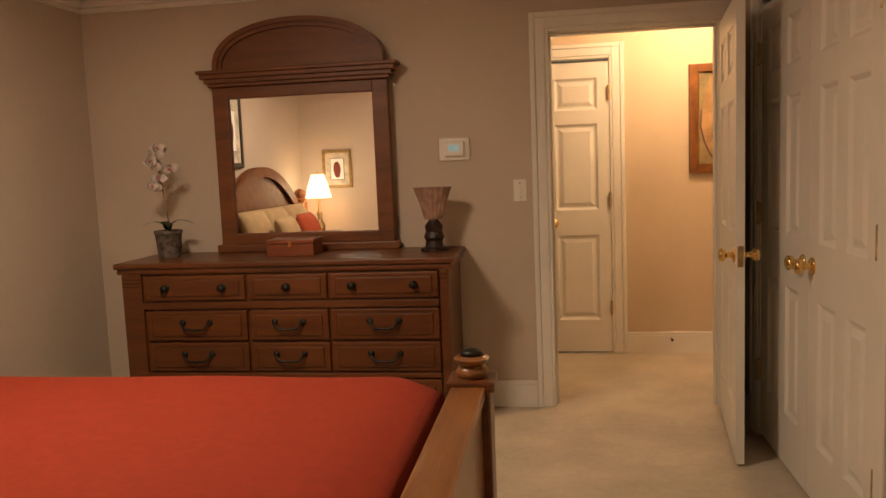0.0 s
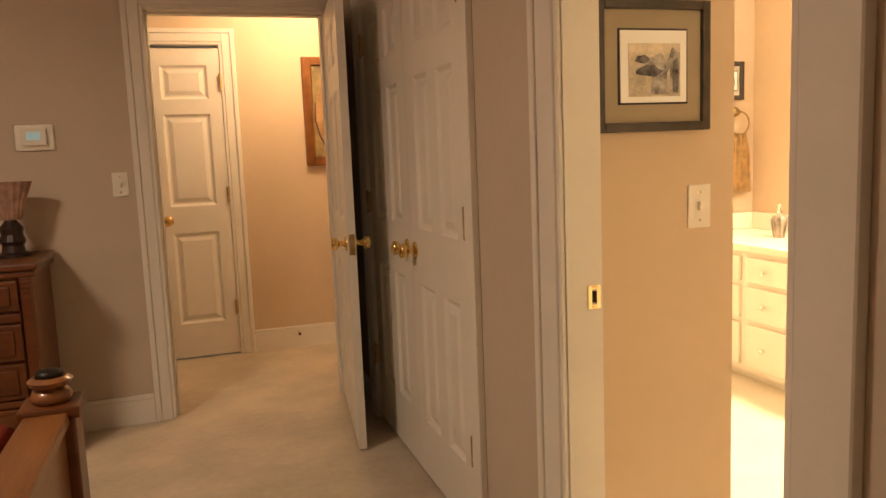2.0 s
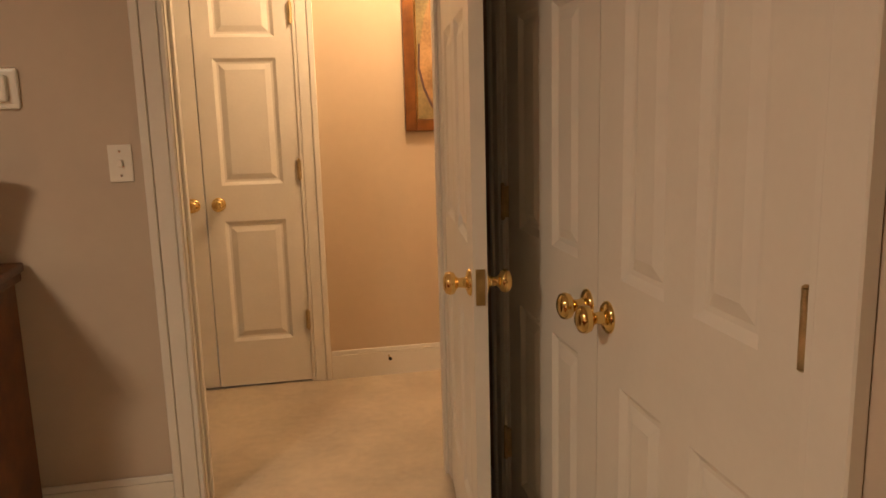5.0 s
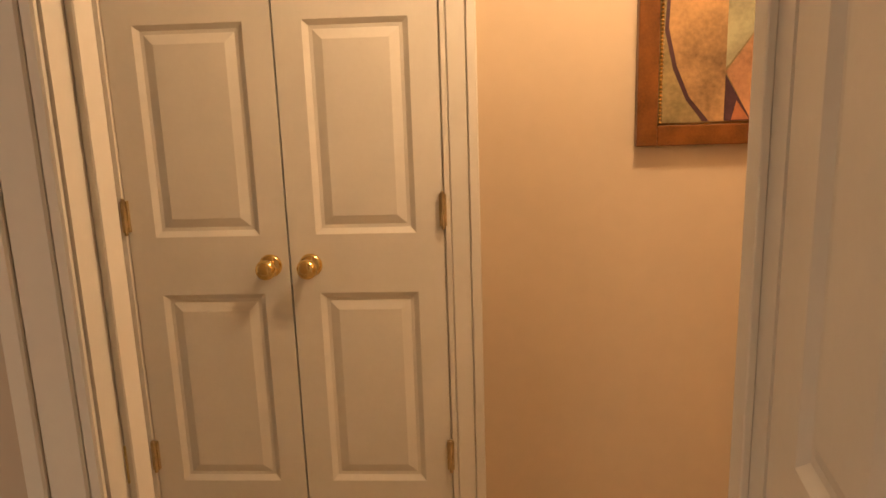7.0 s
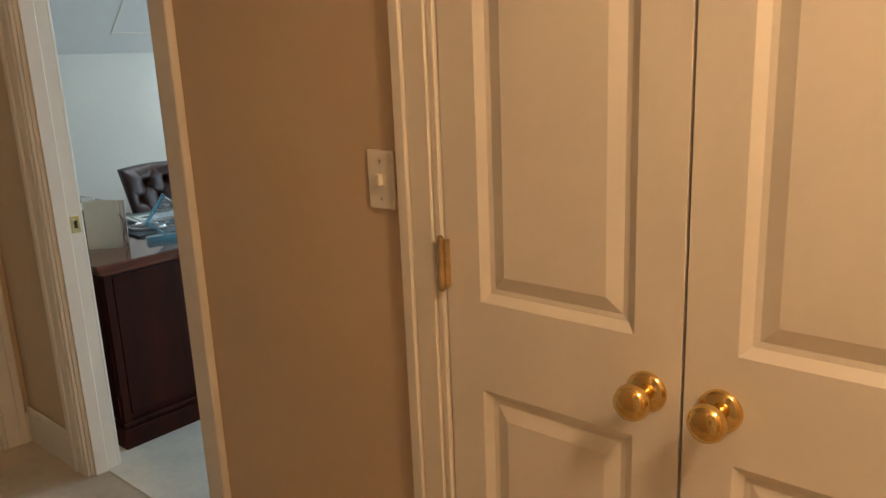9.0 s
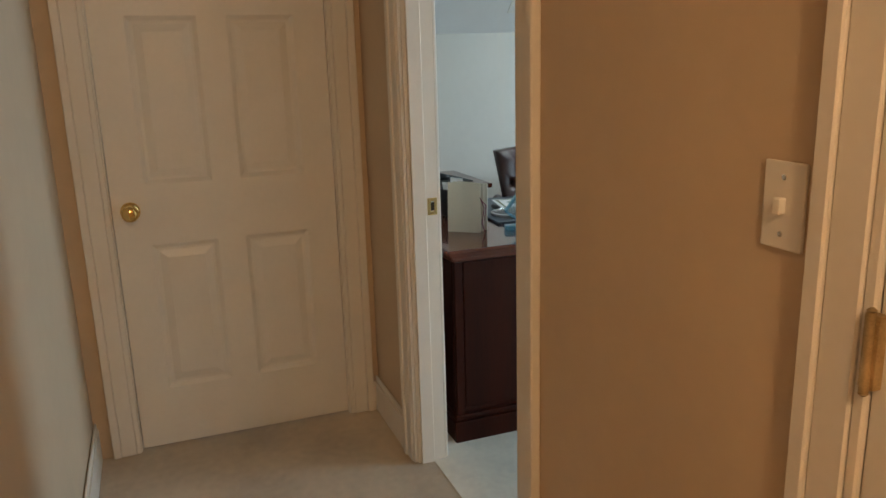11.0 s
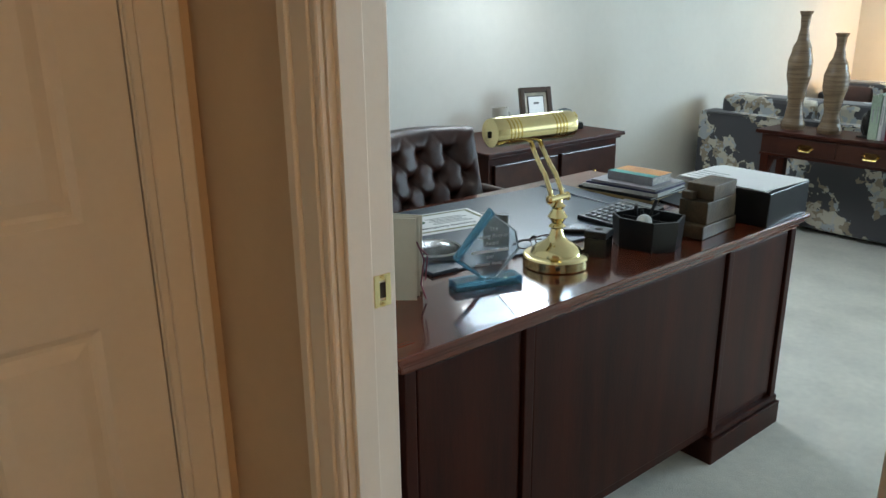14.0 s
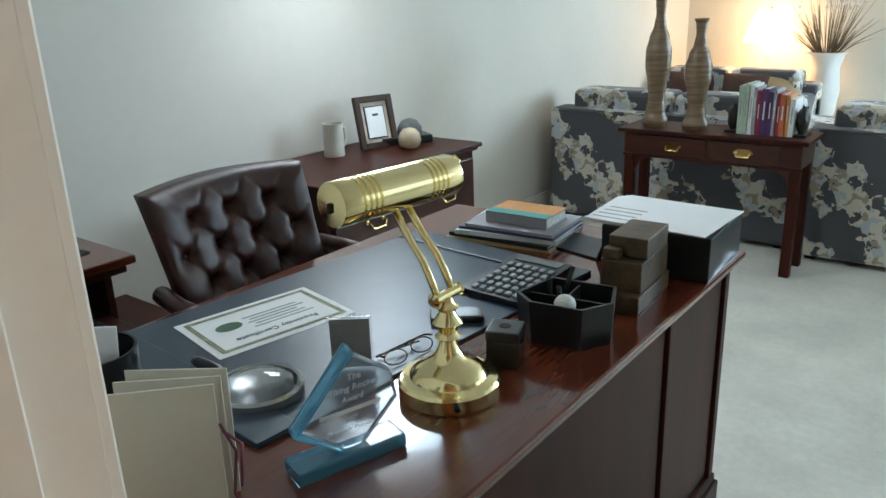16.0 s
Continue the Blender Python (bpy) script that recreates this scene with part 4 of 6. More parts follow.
for x, y, r, h in ((0.03, 0.05, 0.036, 0.23), (-0.02, -0.06, 0.034, 0.16), (-0.05, 0.05, 0.04, 0.11)):
    c = thing("candle", pose(4.19 + x, 3.91 + y, VT + 0.025), "orange and cream mottled pillar candle on a tray", "candle", "pillar candles")
    part("wax", lathe([(r * 0.97, 0), (r, 0.005), (r, h - 0.006), (r * 0.93, h), (r * 0.7, h - 0.004)], 20), WAX, c)
    part("wick", tube([(0, 0, h - 0.006), (0.002, 0, h + 0.01)], 0.0015, 6), IRON, c)
vs = thing("perfume_vase", pose(4.18, 4.24, VT), "small striped black and white bottle with a chrome stopper", "bottle")
part("body", lathe([(0.028, 0), (0.032, 0.01), (0.044, 0.08), (0.046, 0.10), (0.03, 0.125), (0.014, 0.135)], 18), mat("dark striped glaze", (0.06, 0.05, 0.045), 0.25, second=(0.5, 0.42, 0.32), scale=16, stretch=(3, 3, 0.4)), vs)
part("stopper", lathe([(0.01, 0.135), (0.016, 0.15), (0.008, 0.165), (0.012, 0.18), (0.003, 0.19)], 14), CHROME, vs)
db = thing("decanter", pose(4.32, 4.12, VT), "clear glass bottle with a round stopper", "bottle")
part("body", lathe([(0.03, 0), (0.034, 0.01), (0.03, 0.05), (0.012, 0.075), (0.012, 0.1)], 16), mat("clear glass", (0.95, 0.95, 0.95), 0.03, trans=1.0, bump=0, var=0.0), db)
part("stopper", lathe([(0.008, 0.1), (0.02, 0.12), (0.008, 0.14)], 14), CHROME, db)
picture("picture", 0.16, 0.23, pose(4.17, 4.715, 1.55), "small dark framed picture above a towel ring", 0.028, GREYF, INKB, (0.05, 0.06, 0.11, 0.17), [(blob(0.08, 0.11, 0.014, 0.035, seed=8), INK)])
tw = thing("towel_ring", pose(4.28, 4.735, 1.48), "bronze towel ring with a hanging gold towel", "towel ring")
part("mount", lathe([(0.03, 0), (0.025, 0.012), (0.01, 0.018), (0.01, 0.04)], 16, m=pose(0, 0, 0, 90)), OLDBRASS, tw)
part("ring", tube([(0.07 * math.sin(a * math.pi / 12), -0.04, -0.07 + 0.07 * math.cos(a * math.pi / 12)) for a in range(25)], 0.005, 8), OLDBRASS, tw)
tm = bmesh.new()
tg = [[tm.verts.new((-0.07 + 0.14 * i / 14 * (0.7 + 0.3 * min(1, (j + 2) / 6)) + 0.01, -0.045 + 0.012 * math.sin(i * 1.5 + j * 0.1), -0.13 - 0.36 * j / 12)) for j in range(13)] for i in range(15)]
for i in range(14):
    for j in range(12):
        tm.faces.new((tg[i][j], tg[i + 1][j], tg[i + 1][j + 1], tg[i][j + 1])).smooth = True
bmesh.ops.solidify(tm, geom=tm.faces[:], thickness=0.008)
part("towel", tm, mat("gold terry towel", (0.62, 0.40, 0.17), 0.95, var=0.15, scale=20, bump=0.8, bscale=300), tw, "folded gold hand towel")
picture("picture", 0.26, 0.46, pose(3.76, 4.715, 1.29), "tall dark framed figure print on the bathroom wall", 0.028, GREYF, TANMAT, None, [(blob(0.13, 0.21, 0.045, 0.13, seed=9), INKB), ([(0.06, 0.37), (0.2, 0.37), (0.2, 0.385), (0.06, 0.385)], INKL)])

# ---- office: desk ----
X0, X1, Y0, Y1, ZT = -2.37, -1.46, 6.245, 7.895, 0.76
dk = thing("executive_desk", pose(0, 0, 0), "large mahogany executive desk with a panelled front and polished top", "desk")
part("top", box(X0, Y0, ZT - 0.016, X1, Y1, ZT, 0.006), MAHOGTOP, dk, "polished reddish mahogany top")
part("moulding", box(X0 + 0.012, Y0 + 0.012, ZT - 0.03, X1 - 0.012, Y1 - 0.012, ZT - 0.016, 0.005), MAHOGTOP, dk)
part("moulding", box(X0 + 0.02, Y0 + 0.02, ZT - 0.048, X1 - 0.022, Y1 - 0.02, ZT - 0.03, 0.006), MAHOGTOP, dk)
# Front and pedestals take the darker wood, which carries their shade.
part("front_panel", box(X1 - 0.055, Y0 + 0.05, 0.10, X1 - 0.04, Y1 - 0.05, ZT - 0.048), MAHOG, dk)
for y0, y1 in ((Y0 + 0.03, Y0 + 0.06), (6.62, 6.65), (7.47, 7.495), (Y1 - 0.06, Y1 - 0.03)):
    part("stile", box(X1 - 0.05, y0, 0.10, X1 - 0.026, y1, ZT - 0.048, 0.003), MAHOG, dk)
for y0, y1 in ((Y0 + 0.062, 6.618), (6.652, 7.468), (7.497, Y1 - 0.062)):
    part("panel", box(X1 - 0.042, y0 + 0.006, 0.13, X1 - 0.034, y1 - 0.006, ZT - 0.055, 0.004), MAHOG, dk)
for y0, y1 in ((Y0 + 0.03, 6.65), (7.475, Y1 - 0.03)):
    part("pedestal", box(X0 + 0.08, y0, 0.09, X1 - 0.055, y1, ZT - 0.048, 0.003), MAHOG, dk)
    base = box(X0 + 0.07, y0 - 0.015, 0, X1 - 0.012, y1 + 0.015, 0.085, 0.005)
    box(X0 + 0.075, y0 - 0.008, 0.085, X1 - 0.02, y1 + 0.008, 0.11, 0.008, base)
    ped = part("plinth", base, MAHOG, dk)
    for k in range(3):
        dd = part("drawer", box(X0 + 0.06, y0 + 0.02, 0.13 + 0.2 * k, X0 + 0.08, y1 - 0.02, 0.31 + 0.2 * k, 0.005), MAHOG, dk)
        part("drawer_pull", tube([(X0 + 0.06, (y0 + y1) / 2 - 0.04, 0.22 + 0.2 * k), (X0 + 0.04, (y0 + y1) / 2 - 0.03, 0.21 + 0.2 * k), (X0 + 0.04, (y0 + y1) / 2 + 0.03, 0.21 + 0.2 * k), (X0 + 0.06, (y0 + y1) / 2 + 0.04, 0.22 + 0.2 * k)], 0.004, 6), BRASS, dd)
bl = thing("desk_pad", pose(-2.05, 7.085, ZT, 0, 0, -4.6), "black leather desk pad with a folded edge strip", "desk pad")
part("pad", box(-0.27, -0.47, 0, 0.30, 0.48, 0.006, 0.002), BLOTTER, bl)
part("edge_strip", box(-0.27, 0.40, 0.006, 0.30, 0.48, 0.010, 0.002), BLOTTER, bl)
part("edge_strip", box(-0.27, -0.47, 0.006, 0.30, -0.39, 0.010, 0.002), BLOTTER, bl)
PAD = ZT + 0.006
# banker's lamp
lp = thing("desk_lamp", pose(-1.655, 6.90, ZT), "polished brass piano lamp with a ribbed cylindrical shade", "desk lamp")
part("base", lathe([(0.084, 0), (0.087, 0.003), (0.087, 0.026), (0.083, 0.031), (0.071, 0.033), (0.067, 0.035), (0.064, 0.042), (0.054, 0.052), (0.038, 0.060), (0.026, 0.070), (0.019, 0.083), (0.014, 0.098)], 40, sharp=35), BRASSPALE, lp)
part("stem", lathe([(0.014, 0.098), (0.022, 0.104), (0.014, 0.112), (0.017, 0.118), (0.026, 0.13), (0.017, 0.142), (0.013, 0.15), (0.02, 0.158), (0.012, 0.166), (0.010, 0.175)], 24), BRASSPALE, lp)
part("switch", lathe([(0.006, 0), (0.006, 0.01), (0.003, 0.013)], 10, m=pose(0.06, -0.06, 0.018, 90, 0, 45)), IRON, lp, "small dark push switch")
HD = Vector((-0.097, -0.005, 0.345))
for s in (-1, 1):
    part("arm", tube([(0.0, 0.02 * s, 0.175), (-0.012, 0.02 * s, 0.2), (-0.03, 0.019 * s, 0.235), (-0.05, 0.018 * s, 0.258), (-0.07, 0.017 * s, 0.285), (-0.09, 0.015 * s, 0.32)], 0.0065, 10), BRASSPALE, lp)
kn = tube([(0, -0.034, 0.178), (0, 0.034, 0.178)], 0.009, 12)
lathe([(0.006, -0.04), (0.012, -0.034), (0.006, -0.026)], 12, kn, pose(0, 0, 0.178, 90))
lathe([(0.006, 0.026), (0.012, 0.034), (0.006, 0.04)], 12, kn, pose(0, 0, 0.178, 90))
part("joint", kn, BRASSPALE, lp)
part("joint", tube([(-0.09, -0.028, 0.322), (-0.09, 0.028, 0.322)], 0.008, 12), BRASSPALE, lp)
RS = 0.037
prof = [(0.010, -0.142), (RS * 0.96, -0.140), (RS, -0.136)]
for c0 in (-0.098, 0.062):
    for k in range(4):
        z = c0 + 0.012 * k
        prof += [(RS, z - 0.003), (RS * 0.91, z - 0.0015), (RS * 0.91, z + 0.0015), (RS, z + 0.003)]
prof += [(RS, 0.136), (RS * 0.96, 0.140), (0.010, 0.142)]
sm = lathe(prof, 36, sharp=25, m=Matrix.Translation(HD) @ pose(0, 0, 0, 90, 0, -7) @ Matrix.Diagonal((1, 1, 0.925, 1)))
part("shade", sm, BRASSPALE, lp, "ribbed brass cylinder shade")
part("slot", box(-0.004, -0.003, -0.008, 0.004, 0.001, 0.008, 0.001), DARKGAP, lp).matrix_local = Matrix.Translation(HD) @ pose(-0.016, -0.1315, -0.004, 0, 0, -7)
part("hook", tube([(HD.x + 0.018, HD.y + 0.128, HD.z + 0.01), (HD.x + 0.023, HD.y + 0.15, HD.z + 0.0), (HD.x + 0.018, HD.y + 0.155, HD.z + 0.02), (HD.x + 0.016, HD.y + 0.145, HD.z + 0.03)], 0.003, 8), BRASSPALE, lp)


def flat(name, m, w, h, t, material, label, category, bevel=0.001):
    ob = thing(name, m, label, category)
    part("sheet", box(-w / 2, -h / 2, 0, w / 2, h / 2, t, bevel), material, ob)
    return ob


def words(text, size, m, material, parent, name="lettering"):
    cu = bpy.data.curves.new(name, "FONT")
    cu.body, cu.size, cu.align_x, cu.extrude = text, size, "CENTER", 0.0003
    ob = new(name, cu)
    me = bpy.data.meshes.new_from_object(ob)
    bpy.data.objects.remove(ob)
    me.materials.append(material)
    o2 = new(name, me)
    o2.parent = parent
    o2.matrix_local = m
    return o2


TEXT = mat("dark print", (0.08, 0.09, 0.09), 0.7, bump=0)
# certificate
CERTM = pose(-2.152, 6.919, PAD, 0, 0, 79)
ce = flat("certificate", CERTM, 0.315, 0.212, 0.0012, PAPER, "white certificate with a green and gold patterned border", "certificate")
BORDER = mat("olive border print", (0.16, 0.17, 0.07), 0.7, second=(0.45, 0.45, 0.33), scale=60, bump=0)
b = frame_bars(0.285, 0.182, 0.010, 0.0006, 0)
bmesh.ops.transform(b, matrix=pose(-0.1425, -0.091, 0.0018, -90) @ Matrix.Diagonal((1, -1, 1, 1)), verts=b.verts[:])
bmesh.ops.recalc_face_normals(b, faces=b.faces[:])
part("border", b, BORDER, ce)
part("seal", lathe([(0.026, 0.0012), (0.026, 0.0017), (0.020, 0.0019)], 24, m=pose(-0.075, 0.02, 0) @ Matrix.Diagonal((1.1, 0.8, 1, 1))), mat("green emblem", (0.05, 0.13, 0.06), 0.6), ce, "green printed emblem")
words("Proximity Certificate", 0.022, pose(0.0, -0.045, 0.0018, 0, 0, 180), TEXT, ce)
for k in range(5):
    part("text_line", box(-0.035 + 0.01 * (k % 2), -0.02 + 0.014 * k, 0.0012, 0.105 - 0.012 * (k % 3), -0.0145 + 0.014 * k, 0.0016), mat("grey print", (0.42, 0.43, 0.42), 0.7, bump=0), ce)
# magnifier, award, acrylic stand
CLEAR = mat("crystal glass", (0.97, 0.99, 1.0), 0.02, trans=1.0, bump=0, var=0.0, ior=1.5)
mg = thing("magnifier", pose(-1.918, 6.703, PAD), "round dome magnifier in a steel rim on a desk pad", "magnifier")
part("rim", lathe([(0.074, 0.0), (0.080, 0.003), (0.080, 0.016), (0.074, 0.020), (0.069, 0.018), (0.067, 0.006)], 40), mat("brushed steel", (0.42, 0.42, 0.42), 0.25, 0.9), mg)
# Added pale disc, stands in for bright reflections in the dome.
part("backing", lathe([(0.066, 0.0012), (0.066, 0.0026), (0.003, 0.0028)], 36), mat("pale lens glare", (0.42, 0.43, 0.43), 0.7), mg, "added pale disc that brightens the lens")
part("lens", lathe([(0.066, 0.004), (0.066, 0.012), (0.058, 0.022), (0.042, 0.031), (0.022, 0.036), (0.003, 0.037)], 36), CLEAR, mg, "clear glass dome")
part("handle", tube([(-0.078, 0.0, 0.010), (-0.10, 0.0, 0.011), (-0.11, 0.0, 0.011), (-0.165, 0.0, 0.012), (-0.178, 0.0, 0.012)], [0.006, 0.006, 0.011, 0.011, 0.008], 12), BLACK, mg, "black handle")
BLUE = mat("blue tinted crystal", (0.24, 0.70, 1.0), 0.03, trans=0.75, bump=0, var=0.05, ior=1.5)
aw = thing("glass_award", pose(-1.66, 6.655, ZT, 0, 0, 72), "clear glass award with bright blue edges and base", "award")
part("base", box(-0.088, -0.026, 0, 0.088, 0.026, 0.022, 0.004), BLUE, aw, "blue crystal base bar")
AWM = pose(0, 0.0, 0.02, 14, 0, 0) @ Matrix.Diagonal((0.84, 1, 0.95, 1))
OUT = [(-0.005, 0.0), (0.03, 0.0), (0.092, 0.075), (0.075, 0.13), (-0.01, 0.19), (-0.095, 0.07)]
part("blade", extrude(OUT, 0.016, AWM @ pose(0, -0.008, 0), 0.003), mat("pale blue crystal", (0.74, 0.86, 0.93), 0.04, trans=0.82, bump=0, var=0.0, ior=1.5), aw, "clear engraved glass blade")
part("blue_edge", extrude([(-0.107, 0.068), (-0.012, 0.2), (-0.002, 0.190), (-0.094, 0.068)], 0.022, AWM @ pose(0, -0.011, 0), 0.004), BLUE, aw, "blue bevelled edge")
part("blue_edge", extrude([(-0.107, 0.066), (-0.094, 0.066), (-0.004, 0.002), (-0.012, -0.002)], 0.02, AWM @ pose(0, -0.010, 0), 0.003), BLUE, aw, "blue bevelled edge")
ETCH = mat("white etching", (0.75, 0.78, 0.80), 0.6, bump=0)
for k, (t, s) in enumerate((("The", 0.017), ("Rising Rocker", 0.017), ("Award", 0.015), ("", 0.016), ("2007", 0.012), ("Frontier Family", 0.014))):
    if t:
        words(t, s, AWM @ pose(0.0, -0.0092, 0.142 - 0.02 * k, 90), ETCH, aw, "etched_line")
    else:
        part("etched_line", box(-0.06, -0.0094, 0.080, 0.055, -0.009, 0.088), ETCH, aw).matrix_local = AWM
st = thing("acrylic_stand", pose(-1.848, 6.862, PAD, 0, 0, 39), "small clear acrylic easel with a grey card", "stand")
part("back", box(-0.04, 0, 0, 0.04, 0.004, 0.10, 0.001), CLEAR, st)
part("card", box(-0.036, 0.0045, 0.004, 0.036, 0.006, 0.094), mat("grey card", (0.46, 0.44, 0.40), 0.6), st)
gl = thing("reading_glasses", pose(-1.79, 6.955, PAD, 0, 0, 84), "folded dark framed reading glasses", "glasses")
for s in (-1, 1):
    part("rim", tube([(s * 0.034 + 0.026 * math.cos(a * math.pi / 10), 0.012 * math.sin(a * math.pi / 10), 0.012 + 0.009 * math.sin(a * math.pi / 10)) for a in range(21)], 0.0016, 6), mat("dark red frame", (0.05, 0.015, 0.012), 0.3), gl)
    part("temple", tube([(s * 0.062, 0, 0.022), (s * 0.06, 0.02, 0.018), (-s * 0.05, 0.03 + 0.006 * s, 0.006)], 0.002, 6), mat("dark red frame", (0.05, 0.015, 0.012), 0.3), gl)
part("bridge", tube([(-0.009, 0, 0.026), (0, 0, 0.03), (0.009, 0, 0.026)], 0.002, 6), IRON, gl)
# phone, calculator, cube, organiser, block, boxes, papers
pn = thing("mobile_phone", pose(-1.82, 7.145, PAD, 0, 0, -50), "small silver and black mobile phone", "phone")
part("body", box(-0.03, -0.055, 0, 0.03, 0.055, 0.014, 0.004), BLACK, pn)
part("screen", box(-0.024, -0.005, 0.014, 0.024, 0.045, 0.0150), mat("silver face", (0.5, 0.52, 0.54), 0.25, 0.6), pn)
ca = thing("calculator", pose(-1.815, 7.375, PAD, 0, 0, 88), "dark desk calculator with rows of grey keys", "calculator")
part("body", extrude([(-0.115, 0), (0.115, 0), (0.115, 0.03), (-0.115, 0.014)], 0.155, pose(0, -0.0775, 0), 0.002), BLACK, ca)
KEY = mat("grey key", (0.34, 0.36, 0.38), 0.5)
kmesh = None
for i in range(6):
    for j in range(6):
        x, y = -0.095 + 0.028 * i, -0.06 + 0.022 * j
        k = part("key", box(-0.009, -0.007, 0, 0.009, 0.007, 0.006, 0.0015, seg=1), KEY, ca) if kmesh is None else new("key", kmesh)
        kmesh = k.data
        k.parent = ca
        k.matrix_local = pose(x, y, 0.0215 + 0.07 * x, 0, -4)
part("display", box(0.075, -0.06, 0.026, 0.105, 0.06, 0.030, 0.001), mat("grey display", (0.16, 0.18, 0.17), 0.2), ca)
cu = thing("paper_clip_cube", pose(-1.635, 7.045, ZT, 0, 0, 20), "smoky clear paper clip cube with a black lid", "desk accessory")
part("box", box(-0.03, -0.03, 0, 0.03, 0.03, 0.052, 0.003), mat("smoked plastic", (0.05, 0.045, 0.04), 0.12, trans=0.4), cu)
part("lid", box(-0.031, -0.031, 0.052, 0.031, 0.031, 0.072, 0.004), BLACK, cu)
part("lid_hole", lathe([(0.011, 0.0715), (0.011, 0.073), (0.008, 0.0735)], 14), DARKGAP, cu)
og = thing("desk_organizer", pose(-1.60, 7.215, ZT, 0, 0, 8), "black angular desk organizer with pens and clips", "desk organizer")
hexo = [(-0.09, -0.03), (-0.05, -0.065), (0.05, -0.065), (0.09, -0.01), (0.07, 0.07), (-0.06, 0.07)]
ob_ = bmesh.new()
for sc, z0, z1, hole in ((1.0, 0.0, 0.006, False),):
    f = ob_.faces.new([ob_.verts.new((x, y, 0)) for x, y in hexo])
lo_, hi_, hi2, lo2 = ([ob_.verts.new((x * s, y * s, z)) for x, y in hexo] for s, z in ((1.0, 0.0), (1.06, 0.085), (0.98, 0.085), (0.92, 0.006)))
for A, B in ((lo_, hi_), (hi_, hi2), (hi2, lo2)):
    for k in range(6):
        ob_.faces.new((A[k], A[(k + 1) % 6], B[(k + 1) % 6], B[k]))
ob_.faces.new(lo2)
bmesh.ops.recalc_face_normals(ob_, faces=ob_.faces[:])
part("tray", ob_, BLACK, og)
part("divider", box(-0.002, -0.06, 0.006, 0.002, 0.066, 0.08), BLACK, og)
part("divider", box(-0.08, 0.0, 0.006, 0.075, 0.004, 0.075), BLACK, og)
gbm = bmesh.new()
bmesh.ops.create_icosphere(gbm, subdivisions=3, radius=0.0215)
for f in gbm.faces:
    f.smooth = True
gbo = link("golf_ball", gbm, mat("white ball", (0.8, 0.8, 0.78), 0.35, bump=0.6, bscale=220))
gbo.matrix_world = pose(-1.585, 7.175, ZT + 0.078)
tagged(gbo, "white golf ball resting in a black organizer", "ball")
for k, (dx, dy, tl) in enumerate(((-0.06, 0.03, 20), (-0.05, 0.045, -15), (-0.03, 0.035, 30))):
    pe = thing("pen", pose(-1.60 + dx, 7.215 + dy, ZT + 0.01, tl, 12, 0), "black plastic pen standing in an organizer", "pen", "pens in the organizer")
    part("barrel", tube([(0, 0, 0), (0, 0, 0.11)], 0.005, 8), BLACK, pe)
    part("clip", box(-0.001, -0.008, 0.07, 0.001, -0.005, 0.108), BLACK, pe)
wbm = mat("weathered bronze block", (0.10, 0.065, 0.035), 0.45, var=0.35, scale=14, bump=0.3)
wb = thing("perpetual_calendar", pose(-1.575, 7.46, ZT, 0, 0, 4), "stepped dark wooden block calendar", "desk calendar")
part("base", box(-0.05, -0.10, 0, 0.05, 0.10, 0.04, 0.004), wbm, wb)
part("block", box(-0.045, -0.075, 0.04, 0.045, 0.095, 0.105, 0.003), wbm, wb)
part("block", box(-0.04, -0.045, 0.105, 0.045, 0.09, 0.15, 0.003), wbm, wb)
part("block", box(-0.042, -0.072, 0.106, -0.006, -0.047, 0.128, 0.003), wbm, wb)
bx = thing("storage_box", pose(-1.60, 7.745, ZT, 0, 0, 3), "black paper box on the desk's end", "box")
part("box", box(-0.13, -0.13, 0, 0.13, 0.14, 0.105, 0.003), BLACK, bx)
for k in range(4):
    pp = flat("paper_sheet", pose(-1.64 + 0.008 * k, 7.745 - 0.006 * k, ZT + 0.105 + 0.003 * k, 0, 0, 4 - 2 * k), 0.30, 0.25, 0.003, PAPER, "loose white printed papers on a black box", "paper")
for k in range(4):
    part("text_line", box(-0.14, -0.1 + 0.03 * k, 0.003, -0.04, -0.094 + 0.03 * k, 0.0034), mat("grey print", (0.42, 0.43, 0.42), 0.7, bump=0), pp)
trayb = thing("letter_tray", pose(-1.83, 7.72, ZT, 0, 0, -12), "black letter tray with cards", "letter tray")
part("tray", extrude([(-0.10, 0), (0.10, 0), (0.12, 0.05), (0.116, 0.05), (0.096, 0.005), (-0.10, 0.005)], 0.13, pose(0, -0.065, 0)), BLACK, trayb)
BKC = [mat("cover " + n, c, 0.45) for n, c in (("white", (0.7, 0.7, 0.68)), ("navy", (0.05, 0.045, 0.12)), ("tan", (0.50, 0.36, 0.16)), ("black", (0.02, 0.02, 0.022)), ("green", (0.40, 0.50, 0.38)), ("purple", (0.085, 0.035, 0.11)), ("rust", (0.5, 0.13, 0.05)), ("teal", (0.05, 0.35, 0.32)), ("wine", (0.28, 0.03, 0.05)), ("grey", (0.35, 0.34, 0.36)), ("orange", (0.62, 0.27, 0.07)))]
PAGES = mat("book pages", (0.72, 0.70, 0.64), 0.8, var=0.15, scale=80, bump=0)


